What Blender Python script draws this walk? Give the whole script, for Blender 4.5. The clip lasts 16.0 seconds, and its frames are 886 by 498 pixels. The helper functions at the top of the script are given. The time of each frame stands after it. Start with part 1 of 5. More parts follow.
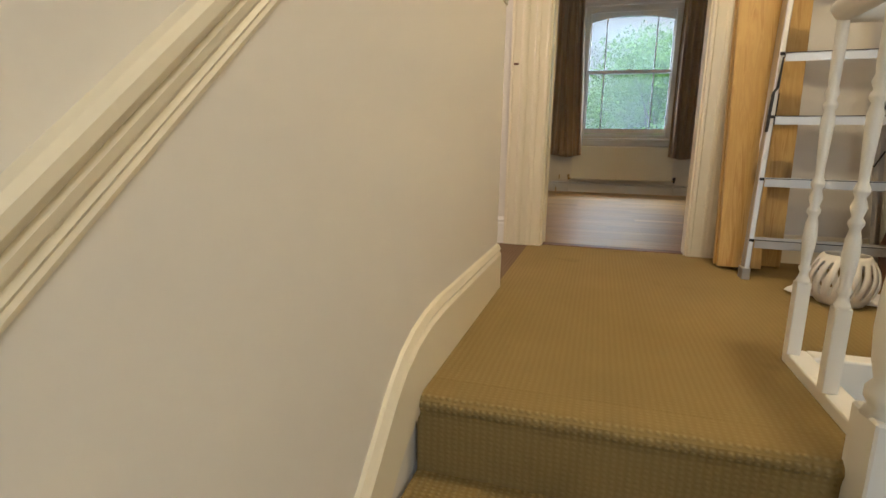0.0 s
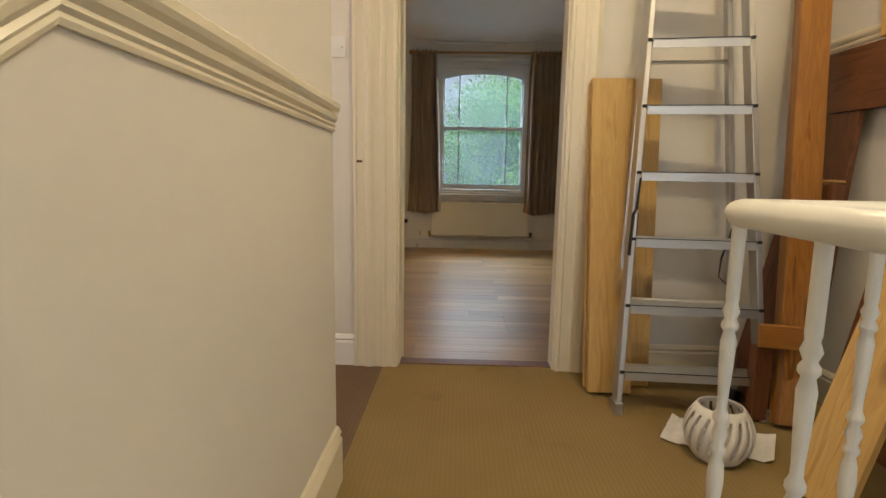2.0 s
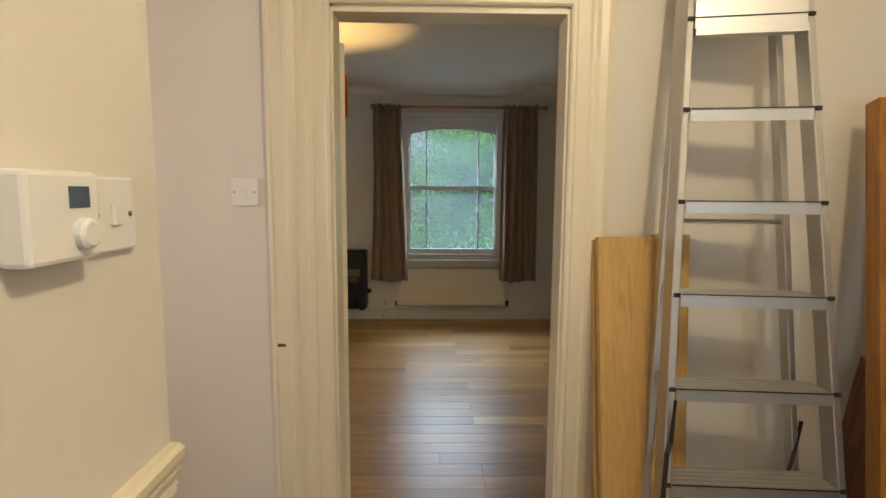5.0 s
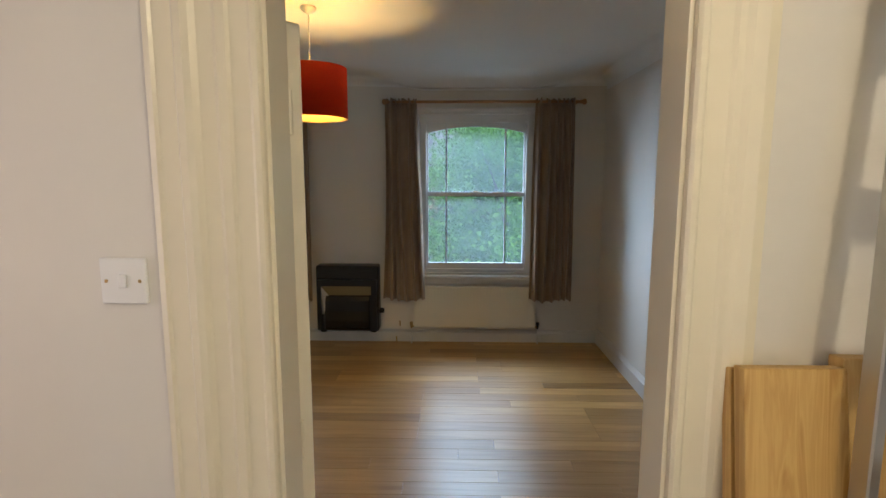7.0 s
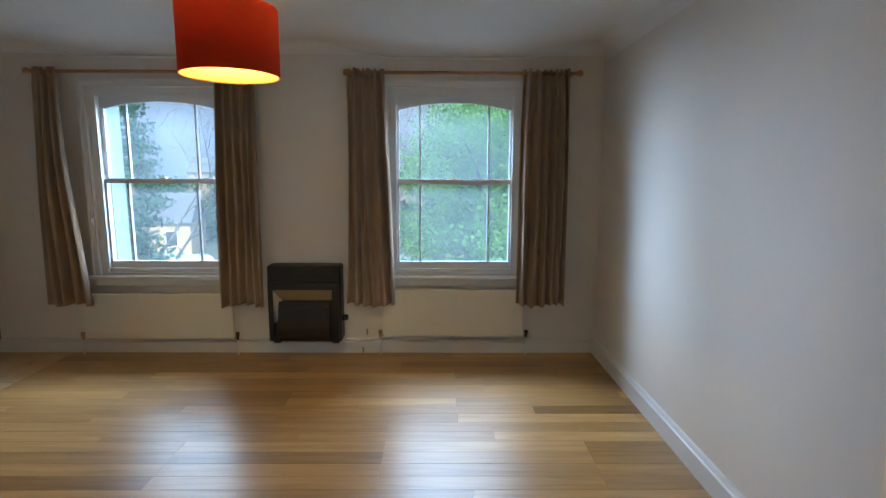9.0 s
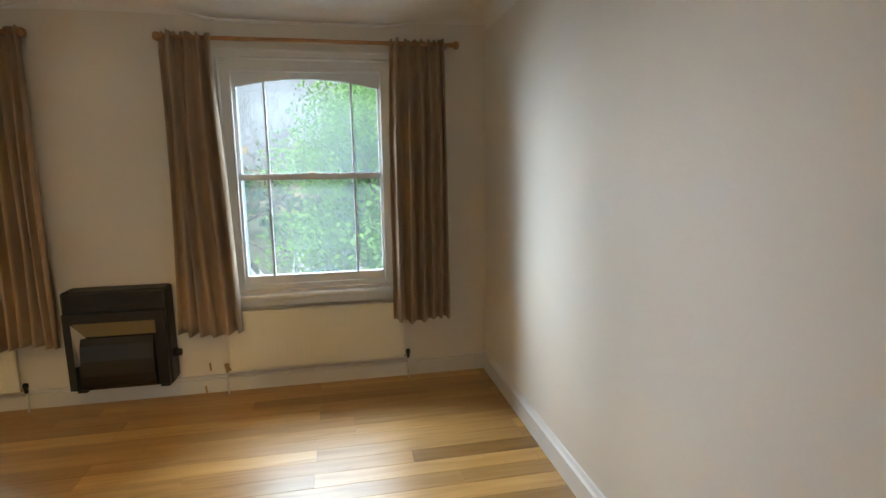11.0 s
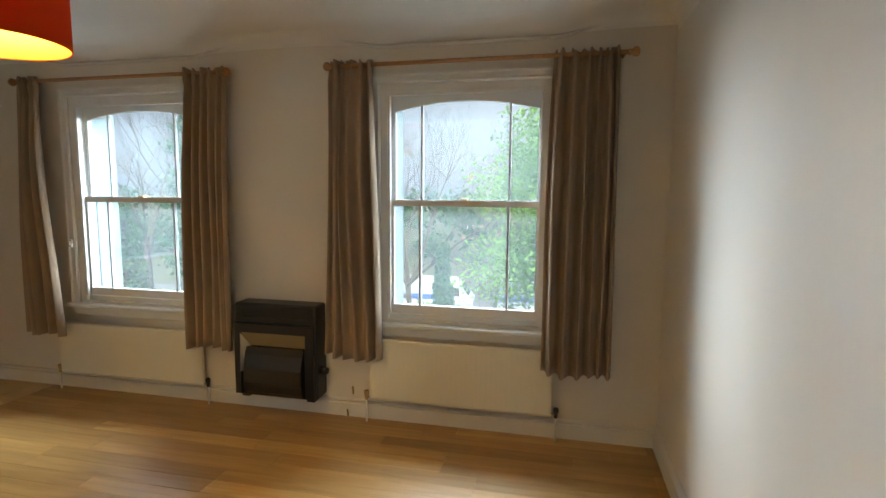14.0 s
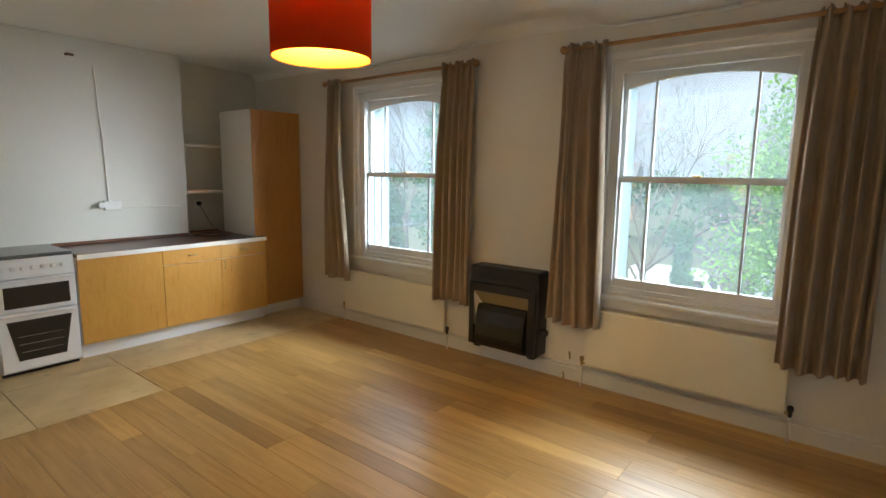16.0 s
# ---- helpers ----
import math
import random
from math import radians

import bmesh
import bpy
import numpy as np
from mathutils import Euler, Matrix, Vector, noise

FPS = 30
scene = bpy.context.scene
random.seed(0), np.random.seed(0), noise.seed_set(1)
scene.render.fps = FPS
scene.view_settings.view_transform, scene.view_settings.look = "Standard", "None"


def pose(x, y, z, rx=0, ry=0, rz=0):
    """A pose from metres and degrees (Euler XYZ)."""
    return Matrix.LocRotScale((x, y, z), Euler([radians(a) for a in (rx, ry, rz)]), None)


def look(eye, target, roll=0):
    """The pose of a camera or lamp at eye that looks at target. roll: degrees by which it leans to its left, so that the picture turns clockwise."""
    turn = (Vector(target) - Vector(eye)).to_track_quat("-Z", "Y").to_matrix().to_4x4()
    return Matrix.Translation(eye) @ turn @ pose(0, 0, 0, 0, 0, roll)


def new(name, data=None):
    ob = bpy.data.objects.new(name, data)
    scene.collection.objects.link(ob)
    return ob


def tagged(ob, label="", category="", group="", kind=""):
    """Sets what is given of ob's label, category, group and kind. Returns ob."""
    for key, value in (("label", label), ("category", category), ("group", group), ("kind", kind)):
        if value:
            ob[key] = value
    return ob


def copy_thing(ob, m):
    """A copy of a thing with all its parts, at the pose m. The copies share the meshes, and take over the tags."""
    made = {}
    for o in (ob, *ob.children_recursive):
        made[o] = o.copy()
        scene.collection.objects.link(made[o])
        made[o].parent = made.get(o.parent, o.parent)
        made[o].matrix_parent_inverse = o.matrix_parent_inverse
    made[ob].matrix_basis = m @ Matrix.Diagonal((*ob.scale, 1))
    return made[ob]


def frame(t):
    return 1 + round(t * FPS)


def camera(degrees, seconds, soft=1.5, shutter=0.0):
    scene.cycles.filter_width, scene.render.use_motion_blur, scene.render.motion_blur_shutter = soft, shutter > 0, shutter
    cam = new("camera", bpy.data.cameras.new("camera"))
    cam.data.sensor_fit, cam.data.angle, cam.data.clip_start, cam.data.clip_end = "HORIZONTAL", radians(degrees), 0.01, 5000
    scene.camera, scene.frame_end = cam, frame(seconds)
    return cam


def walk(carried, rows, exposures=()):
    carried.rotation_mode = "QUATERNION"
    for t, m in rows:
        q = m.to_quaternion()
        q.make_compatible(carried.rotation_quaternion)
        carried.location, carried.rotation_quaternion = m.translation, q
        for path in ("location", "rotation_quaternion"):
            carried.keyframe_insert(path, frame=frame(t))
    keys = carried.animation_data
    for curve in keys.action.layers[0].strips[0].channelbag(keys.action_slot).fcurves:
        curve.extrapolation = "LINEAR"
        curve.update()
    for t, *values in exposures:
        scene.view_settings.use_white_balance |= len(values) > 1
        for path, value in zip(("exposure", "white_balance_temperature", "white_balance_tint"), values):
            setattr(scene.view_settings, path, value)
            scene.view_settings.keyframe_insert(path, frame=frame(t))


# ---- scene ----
cam = camera(80.9, 16.0)
METRES, EYE, TILT, LEAN, TURN = 5.06, 0.55, 0.0, 0.0, 16.8
PATH = [
    (0, (-0.045, -0.454, 0.536), (-0.601, 1.427, 0.148), 1.1),
    (0.5, (-0.021, -0.267, 0.606), (-0.376, 1.668, 0.246), 1.2),
    (1, (-0.015, -0.16, 0.708), (-0.235, 1.8, 0.375), 1.1),
    (1.5, (-0.051, -0.045, 0.818), (-0.179, 1.928, 0.512), 1.0),
    (2, (-0.05, 0.05, 0.918), (-0.112, 2.029, 0.635), 1.0),
    (2.5, (-0.023, 0.158, 1.004), (-0.039, 2.141, 0.743), 0.9),
    (3, (-0.015, 0.248, 1.104), (0.002, 2.233, 0.859), 0.8),
    (3.5, (-0.051, 0.363, 1.201), (-0.016, 2.349, 0.97), 0.8),
    (4, (-0.062, 0.46, 1.309), (-0.016, 2.447, 1.083), 0.6),
    (4.5, (-0.037, 0.598, 1.401), (0.011, 2.585, 1.179), 0.5),
    (7, (0.003, 1.502, 1.666), (-0.042, 3.483, 1.397), 0.1),
    (7.5, (-0.023, 1.701, 1.662), (-0.088, 3.68, 1.381), 0.4),
    (8, (-0.039, 1.872, 1.649), (-0.098, 3.851, 1.363), 0.3),
    (8.5, (-0.015, 2.046, 1.631), (-0.045, 4.023, 1.334), 0.2),
    (8.7, (0.013, 2.113, 1.622), (0.001, 4.091, 1.324), 0.4),
    (9, (0.083, 2.241, 1.598), (0.098, 4.219, 1.303), 0.2),
    (9.5, (0.173, 2.428, 1.562), (0.257, 4.403, 1.264), -0.2),
    (10, (0.247, 2.638, 1.534), (0.438, 4.606, 1.233), -0.3),
    (10.2, (0.282, 2.689, 1.536), (0.523, 4.651, 1.229), -0.6),
    (12.3, (0.504, 3.354, 1.652), (0.957, 5.275, 1.33), -0.0),
    (12.5, (0.512, 3.37, 1.646), (0.914, 5.305, 1.335), -0.2),
    (13, (0.579, 3.411, 1.635), (0.751, 5.383, 1.355), -0.3),
    (13.5, (0.699, 3.443, 1.617), (0.586, 5.424, 1.367), -0.1),
    (14, (0.847, 3.404, 1.582), (0.412, 5.344, 1.365), 0.4),
    (14.5, (0.878, 3.354, 1.574), (0.178, 5.214, 1.346), 0.3),
    (15, (0.943, 3.274, 1.555), (-0.005, 5.018, 1.313), 0.7),
    (15.5, (0.989, 3.209, 1.545), (-0.125, 4.847, 1.274), 0.8),
    (16, (1.03, 3.16, 1.536), (-0.193, 4.716, 1.245), 0.8),
]
walk(cam, [(t, look(eye, target, roll)) for t, eye, target, roll in PATH],
     [(0.0, 2.38, 6250, 10), (2.0, 2.12, 6150, 10), (6.0, 2.0, 5900, 10), (7.5, 2.05, 5300, 10), (8.5, 2.2, 5050, 10), (9.5, 2.58, 5750, 10), (10.5, 2.68, 6300, 10), (12.5, 2.68, 6850, 10), (14.0, 2.7, 6650, 10), (16.0, 2.76, 6600, 10)])

# the lights of the place: overcast sky, window light, two tungsten lamps
SKY_STRENGTH, SUN_STRENGTH, WINDOW_POWER, SHADE_POWER, HALL_POWER, STAIR_POWER = 0.037, 2.4, 88.0, 4.6, 9.4, 4.0

WINDOW_LAMP_Y, SLANT, STRIP_POWER = 7.32, 1.0, 100.0

world = bpy.data.worlds.new("overcast_sky")
scene.world = world
world.use_nodes = True
wt = world.node_tree
wt.nodes.clear()
w_out, w_bg = wt.nodes.new("ShaderNodeOutputWorld"), wt.nodes.new("ShaderNodeBackground")
w_sky, w_mix = wt.nodes.new("ShaderNodeTexSky"), wt.nodes.new("ShaderNodeMix")
w_sky.sky_type, w_sky.sun_disc = "NISHITA", False
w_sky.sun_elevation, w_sky.sun_rotation = radians(38), radians(20)
w_sky.dust_density, w_sky.air_density = 4.0, 1.0
w_mix.data_type = "RGBA"
w_mix.inputs["Factor"].default_value = 0.85
w_mix.inputs["B"].default_value = (2.5, 2.85, 3.75, 1)
wt.links.new(w_sky.outputs[0], w_mix.inputs["A"])
wt.links.new(w_mix.outputs["Result"], w_bg.inputs["Color"])
w_bg.inputs["Strength"].default_value = SKY_STRENGTH
wt.links.new(w_bg.outputs[0], w_out.inputs[0])


def lamp(name, kind, m, power, color, **more):
    d = bpy.data.lights.new(name, kind)
    d.energy, d.color = power, color
    for key, value in more.items():
        if key == "size":
            d.size = value
        elif key == "size_y":
            d.shape, d.size_y = "RECTANGLE", value
        elif key == "radius":
            d.shadow_soft_size = value
        elif key == "angle":
            d.angle = radians(value)
        elif key == "spread":
            d.spread = radians(value)
    ob = new(name, d)
    ob.matrix_basis = m
    return ob


lamp("sun", "SUN", look((3, -10, 12), (0, 0, 0)), SUN_STRENGTH, (1.0, 0.96, 0.9), angle=20)
for wx in (0.21, -2.31):
    lamp("window_light", "AREA", look((wx, 10.0, 4.3), (wx, 6.8, 1.5)), WINDOW_POWER, (0.74, 0.87, 1.0), size=2.4, size_y=1.5)
# the strip of sky above the trees
for lx, share in ((-5.0, 0.3), (-1.1, 0.28), (3.4, 0.5)):
    lamp("sky_strip", "AREA", look((lx, 12.0, 4.15), (lx * 0.4 - 0.65, 6.8, 1.4)), STRIP_POWER * share, (0.76, 0.89, 1.0), size=2.2, size_y=1.3)
# sky light that comes slantwise through the two openings
for wx, turn, power in ((0.215, 41, 1.1), (0.215, -43, 1.5), (-2.335, -45, 1.8), (-2.335, 61, 3.0)):
    dx = math.tan(radians(turn))
    lamp("window_light", "AREA", look((wx - 0.42 * dx, WINDOW_LAMP_Y, 1.5), (wx - 0.42 * dx + dx, WINDOW_LAMP_Y - 1.0, 1.35)), power * SLANT, (0.8, 0.9, 1.0), size=0.85, size_y=1.4, spread=30 if turn > 60 else 46)
lamp("shade_bulb", "POINT", pose(-0.862, 4.69, 2.17), SHADE_POWER, (1.0, 0.62, 0.2), radius=0.03)
lamp("hall_bulb", "POINT", pose(0.62, 0.85, 2.5), HALL_POWER, (1.0, 0.78, 0.48), radius=0.06)
lamp("stair_window", "AREA", look((1.1, -2.4, 1.2), (-0.1, 1.0, 0.4)), STAIR_POWER, (0.85, 0.93, 1.0), size=0.7, size_y=1.4)
# unseen pinkish lamp, added to brighten the wall left of the doorway
lamp("passage_fill", "AREA", look((-1.95, 1.95, 1.5), (-0.6, 2.46, 1.2)), 2.2, (1.0, 0.8, 0.74), size=0.7, size_y=1.2)


# ---- materials ----
class Mat:
    """A small builder of node materials."""

    def __init__(self, name, rough=0.5, metal=0.0, spec=0.5):
        self.m = bpy.data.materials.new(name)
        self.m.use_nodes = True
        self.t = self.m.node_tree
        self.b = self.t.nodes["Principled BSDF"]
        self.b.inputs["Roughness"].default_value = rough
        self.b.inputs["Metallic"].default_value = metal
        self.b.inputs["Specular IOR Level"].default_value = spec
        self.tc = self.node("ShaderNodeTexCoord")

    def node(self, kind, **props):
        n = self.t.nodes.new(kind)
        for k, v in props.items():
            n.inputs[k].default_value = v
        return n

    def link(self, a, b):
        self.t.links.new(a, b)

    def coords(self, scale=(1, 1, 1), space="Object"):
        mp = self.node("ShaderNodeMapping")
        mp.inputs["Scale"].default_value = scale
        self.link(self.tc.outputs[space], mp.inputs["Vector"])
        return mp.outputs[0]

    def noise(self, scale, detail=4, stretch=(1, 1, 1), space="Object", distort=0.0):
        n = self.node("ShaderNodeTexNoise", Scale=scale, Detail=detail, Distortion=distort)
        self.link(self.coords(stretch, space), n.inputs["Vector"])
        return n.outputs["Fac"]

    def ramp(self, fac, stops):
        r = self.node("ShaderNodeValToRGB")
        el = r.color_ramp.elements
        while len(el) < len(stops):
            el.new(0.5)
        for e, (p, c) in zip(el, stops):
            e.position, e.color = p, (*c, 1)
        self.link(fac, r.inputs[0])
        return r.outputs[0]

    def mix(self, fac, a, b, kind="MIX"):
        n = self.node("ShaderNodeMix")
        n.data_type, n.blend_type = "RGBA", kind
        for key, v in (("Factor", fac), ("A", a), ("B", b)):
            if isinstance(v, (int, float)):
                n.inputs[key].default_value = v
            elif isinstance(v, tuple):
                n.inputs[key].default_value = (*v, 1)
            else:
                self.link(v, n.inputs[key])
        return n.outputs["Result"]

    def math(self, op, a, b=0.0):
        n = self.node("ShaderNodeMath")
        n.operation = op
        for i, v in enumerate((a, b)):
            if isinstance(v, (int, float)):
                n.inputs[i].default_value = v
            else:
                self.link(v, n.inputs[i])
        return n.outputs[0]

    def color(self, c):
        if isinstance(c, tuple):
            self.b.inputs["Base Color"].default_value = (*c, 1)
        else:
            self.link(c, self.b.inputs["Base Color"])
        return self

    def rough(self, fac, lo, hi):
        n = self.node("ShaderNodeMapRange")
        n.inputs["To Min"].default_value, n.inputs["To Max"].default_value = lo, hi
        self.link(fac, n.inputs["Value"])
        self.link(n.outputs[0], self.b.inputs["Roughness"])
        return self

    def bump(self, fac, strength, distance=0.002):
        n = self.node("ShaderNodeBump", Strength=strength, Distance=distance)
        self.link(fac, n.inputs["Height"])
        self.link(n.outputs[0], self.b.inputs["Normal"])
        return self

    def random(self):
        return self.node("ShaderNodeObjectInfo").outputs["Random"]


def painted(name, c, rough=0.5, amount=0.08, bump=0.12, big=1.3, fine=60):
    k = Mat(name, rough)
    dark = tuple(v * (1 - amount) for v in c)
    base = k.mix(k.noise(big, 5), dark, c)
    k.color(k.mix(k.math("MULTIPLY", k.noise(fine * 0.3, 3), 0.25), base, dark))
    k.rough(k.noise(4, 2), max(rough - 0.008, 0.05), min(rough + 0.012, 1))
    if bump > 0.05:
        k.bump(k.noise(fine, 3), bump, 0.0015)
    return k.m


M_HALL_WALL = painted("hall_wall_paint", (0.74, 0.7, 0.62), 0.6, 0.07, 0.15, 1.1, 45)
M_ROOM_WALL = painted("room_wall_paint", (0.73, 0.695, 0.63), 0.62, 0.1, 0.2, 1.4, 35)
M_KITCHEN_WALL = painted("kitchen_wall_paint", (0.72, 0.7, 0.64), 0.6, 0.1, 0.35, 2.0, 22)
M_CEILING = painted("ceiling_paint", (0.8, 0.8, 0.78), 0.75, 0.06, 0.15)
M_TRIM = painted("gloss_trim_paint", (0.76, 0.69, 0.52), 0.33, 0.02, 0.035, 1.5, 12)
M_WHITE = painted("white_gloss_paint", (0.83, 0.81, 0.75), 0.3, 0.03, 0.035, 2, 14)
M_SASH = painted("sash_paint", (0.74, 0.74, 0.73), 0.35, 0.08, 0.1, 5, 40)
# sash paint with shade put into its colour, as the lamps overlight the bars
M_BAR = painted("shaded_bar_paint", (0.62, 0.65, 0.67), 0.5, 0.1, 0.05)
M_SKIRT = painted("skirting_paint", (0.68, 0.67, 0.64), 0.35, 0.12, 0.1, 4, 30)
M_RADIATOR = painted("radiator_enamel", (0.72, 0.69, 0.58), 0.35, 0.05, 0.04, 3, 30)
M_PLASTIC = painted("white_plastic", (0.8, 0.79, 0.76), 0.35, 0.03, 0.02)
M_BLACK = painted("black_enamel", (0.009, 0.009, 0.01), 0.42, 0.3, 0.2, 8, 60)
M_DARK = painted("dark_rubber", (0.016, 0.015, 0.014), 0.6, 0.3, 0.2)
M_WHITE_ENAMEL = painted("cooker_enamel", (0.8, 0.8, 0.8), 0.22, 0.03, 0.02)
# white paint dimmed to blue-grey in the colour, against glare from the sky lamps
M_MASONRY = painted("dimmed_white_masonry", (0.32, 0.37, 0.4), 0.8, 0.1, 0.3, 2, 20)


def wood(name, dark, light, rough=0.5, grain=(1, 14, 14), scale=3.0, knots=True):
    k = Mat(name, rough)
    rings = k.noise(scale, 6, grain, distort=1.2)
    col = k.ramp(rings, [(0.36, dark), (0.45, light), (0.52, tuple(0.5 * (p + q) for p, q in zip(dark, light))), (0.62, light)])
    fine = k.noise(scale * 12, 3, tuple(g * (1 if g > 1 else 0.4) for g in grain))
    col = k.mix(k.math("MULTIPLY", fine, 0.5), col, dark)
    if knots:
        v = k.node("ShaderNodeTexVoronoi", Scale=2.6)
        k.link(k.coords(tuple(1.0 if g <= 1 else 2.4 for g in grain)), v.inputs["Vector"])
        spot = k.ramp(v.outputs["Distance"], [(0.10, (1, 1, 1)), (0.20, (0, 0, 0))])
        col = k.mix(k.math("MULTIPLY", spot, 0.85), col, tuple(v * 0.4 for v in dark))
    k.color(col)
    k.rough(rings, rough - 0.08, rough + 0.12)
    k.bump(fine, 0.15, 0.001)
    return k.m


M_PINE = wood("new_pine", (0.44, 0.25, 0.06), (0.62, 0.41, 0.135), 0.5, (9, 9, 0.8), 3.0)
M_OLDPINE = wood("orange_old_pine", (0.2, 0.078, 0.011), (0.42, 0.185, 0.032), 0.36, (9, 9, 0.8), 3.0)
M_BROWNWOOD = wood("dark_brown_wood", (0.08, 0.028, 0.01), (0.19, 0.07, 0.024), 0.42, (7, 7, 0.8), 3.0, False)
M_POLE = wood("pine_pole", (0.3, 0.14, 0.05), (0.46, 0.25, 0.1), 0.4, (1, 9, 9), 4.0, False)
M_BEECH = wood("beech_veneer", (0.52, 0.25, 0.045), (0.62, 0.33, 0.075), 0.32, (6, 6, 1), 2.5, False)
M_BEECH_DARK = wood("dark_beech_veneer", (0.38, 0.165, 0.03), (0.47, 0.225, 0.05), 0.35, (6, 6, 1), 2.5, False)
M_WORKTOP = painted("brown_worktop", (0.13, 0.062, 0.042), 0.3, 0.4, 0.05, 6, 60)


def floor_wood():
    k = Mat("oak_laminate", 0.25)
    rnd = k.random()
    shift = k.node("ShaderNodeVectorMath")
    shift.operation = "ADD"
    k.link(k.coords((1.0, 1, 1)), shift.inputs[0])
    comb = k.node("ShaderNodeCombineXYZ")
    k.link(k.math("MULTIPLY", rnd, 37.0), comb.inputs[0])
    k.link(k.math("MULTIPLY", rnd, 11.0), comb.inputs[1])
    k.link(comb.outputs[0], shift.inputs[1])
    mp = k.node("ShaderNodeMapping")
    mp.inputs["Scale"].default_value = (0.8, 11, 1)
    k.link(shift.outputs[0], mp.inputs["Vector"])
    n = k.node("ShaderNodeTexNoise", Scale=2.2, Detail=6, Distortion=0.8)
    k.link(mp.outputs[0], n.inputs["Vector"])
    col = k.ramp(n.outputs["Fac"], [(0.25, (0.28, 0.155, 0.044)), (0.52, (0.37, 0.215, 0.07)), (0.8, (0.44, 0.265, 0.095))])
    tone = k.ramp(rnd, [(0.0, (0.66, 0.62, 0.58)), (0.08, (0.86, 0.85, 0.83)), (0.6, (1.0, 1.0, 1.0)), (0.92, (1.13, 1.13, 1.12)), (1.0, (1.45, 1.5, 1.55))])
    col = k.mix(1.0, col, tone, "MULTIPLY")
    k.color(col)
    k.rough(k.noise(2.5, 1), 0.3, 0.36)
    return k.m


M_OAK = floor_wood()


def carpet(name, a, b):
    k = Mat(name, 0.95, 0, 0.1)
    rib = k.node("ShaderNodeTexWave", Scale=20.0, Distortion=1.1, Detail=3)
    rib.bands_direction = "X"
    k.link(k.coords((1, 1, 1)), rib.inputs["Vector"])
    cross = k.node("ShaderNodeTexWave", Scale=26.0, Distortion=1.6, Detail=3)
    cross.bands_direction = "Y"
    k.link(k.coords((1, 1, 1)), cross.inputs["Vector"])
    up = k.node("ShaderNodeTexWave", Scale=26.0, Distortion=1.6, Detail=3)
    up.bands_direction = "Z"
    k.link(k.coords((1, 1, 1)), up.inputs["Vector"])
    loop = k.math("MULTIPLY", rib.outputs["Fac"], k.math("MULTIPLY", k.math("ADD", cross.outputs["Fac"], 0.4), k.math("ADD", up.outputs["Fac"], 0.4)))
    col = k.mix(k.math("ADD", k.math("MULTIPLY", loop, 0.55), 0.2), a, b)
    col = k.mix(k.math("MULTIPLY", k.noise(2.5, 5), 0.55), col, tuple(v * 0.6 for v in a))
    stain = k.ramp(k.noise(3.2, 2), [(0.66, (0, 0, 0)), (0.74, (1, 1, 1))])
    k.color(k.mix(k.math("MULTIPLY", stain, 0.4), col, tuple(v * 0.45 for v in a)))
    k.bump(k.math("ADD", loop, k.math("MULTIPLY", k.noise(160, 2), 0.7)), 0.7, 0.003)
    return k.m


M_CARPET = carpet("beige_ribbed_carpet", (0.275, 0.19, 0.07), (0.385, 0.29, 0.128))
M_CARPET_DARK = carpet("brown_carpet", (0.17, 0.11, 0.065), (0.26, 0.18, 0.11))


def sheet_floor():
    k = Mat("worn_vinyl_sheet", 0.35)
    n = k.noise(3.0, 7)
    col = k.ramp(n, [(0.35, (0.42, 0.29, 0.135)), (0.65, (0.58, 0.42, 0.22))])
    spots = k.ramp(k.noise(11, 3), [(0.64, (0, 0, 0)), (0.72, (1, 1, 1))])
    k.color(k.mix(k.math("MULTIPLY", spots, 0.35), col, (0.2, 0.12, 0.05)))
    k.rough(n, 0.28, 0.5)
    k.bump(k.noise(40, 3), 0.1, 0.001)
    return k.m


M_VINYL = sheet_floor()


def cloth():
    k = Mat("taupe_curtain_cloth", 0.85, 0, 0.2)
    weave = k.noise(220, 2)
    k.color(k.mix(k.noise(6, 4), (0.3, 0.215, 0.145), (0.42, 0.32, 0.225)))
    k.bump(weave, 0.4, 0.001)
    k.b.inputs["Sheen Weight"].default_value = 0.2
    tr = k.node("ShaderNodeBsdfTranslucent", Color=(0.35, 0.26, 0.18, 1))
    mx = k.node("ShaderNodeMixShader", Fac=0.12)
    k.link(k.b.outputs[0], mx.inputs[1])
    k.link(tr.outputs[0], mx.inputs[2])
    k.link(mx.outputs[0], k.t.nodes["Material Output"].inputs[0])
    return k.m


M_CURTAIN = cloth()


def metal(name, c, rough):
    k = Mat(name, rough, 1.0)
    k.color(k.mix(k.noise(4, 5), tuple(v * 0.8 for v in c), c))
    k.rough(k.noise(30, 4, (1, 1, 0.2)), rough - 0.08, rough + 0.12)
    return k.m


M_ALU = metal("worn_aluminium", (0.6, 0.59, 0.56), 0.42)
M_CHROME = metal("chrome", (0.75, 0.75, 0.74), 0.18)
M_BRASS = metal("aged_brass", (0.5, 0.36, 0.16), 0.32)


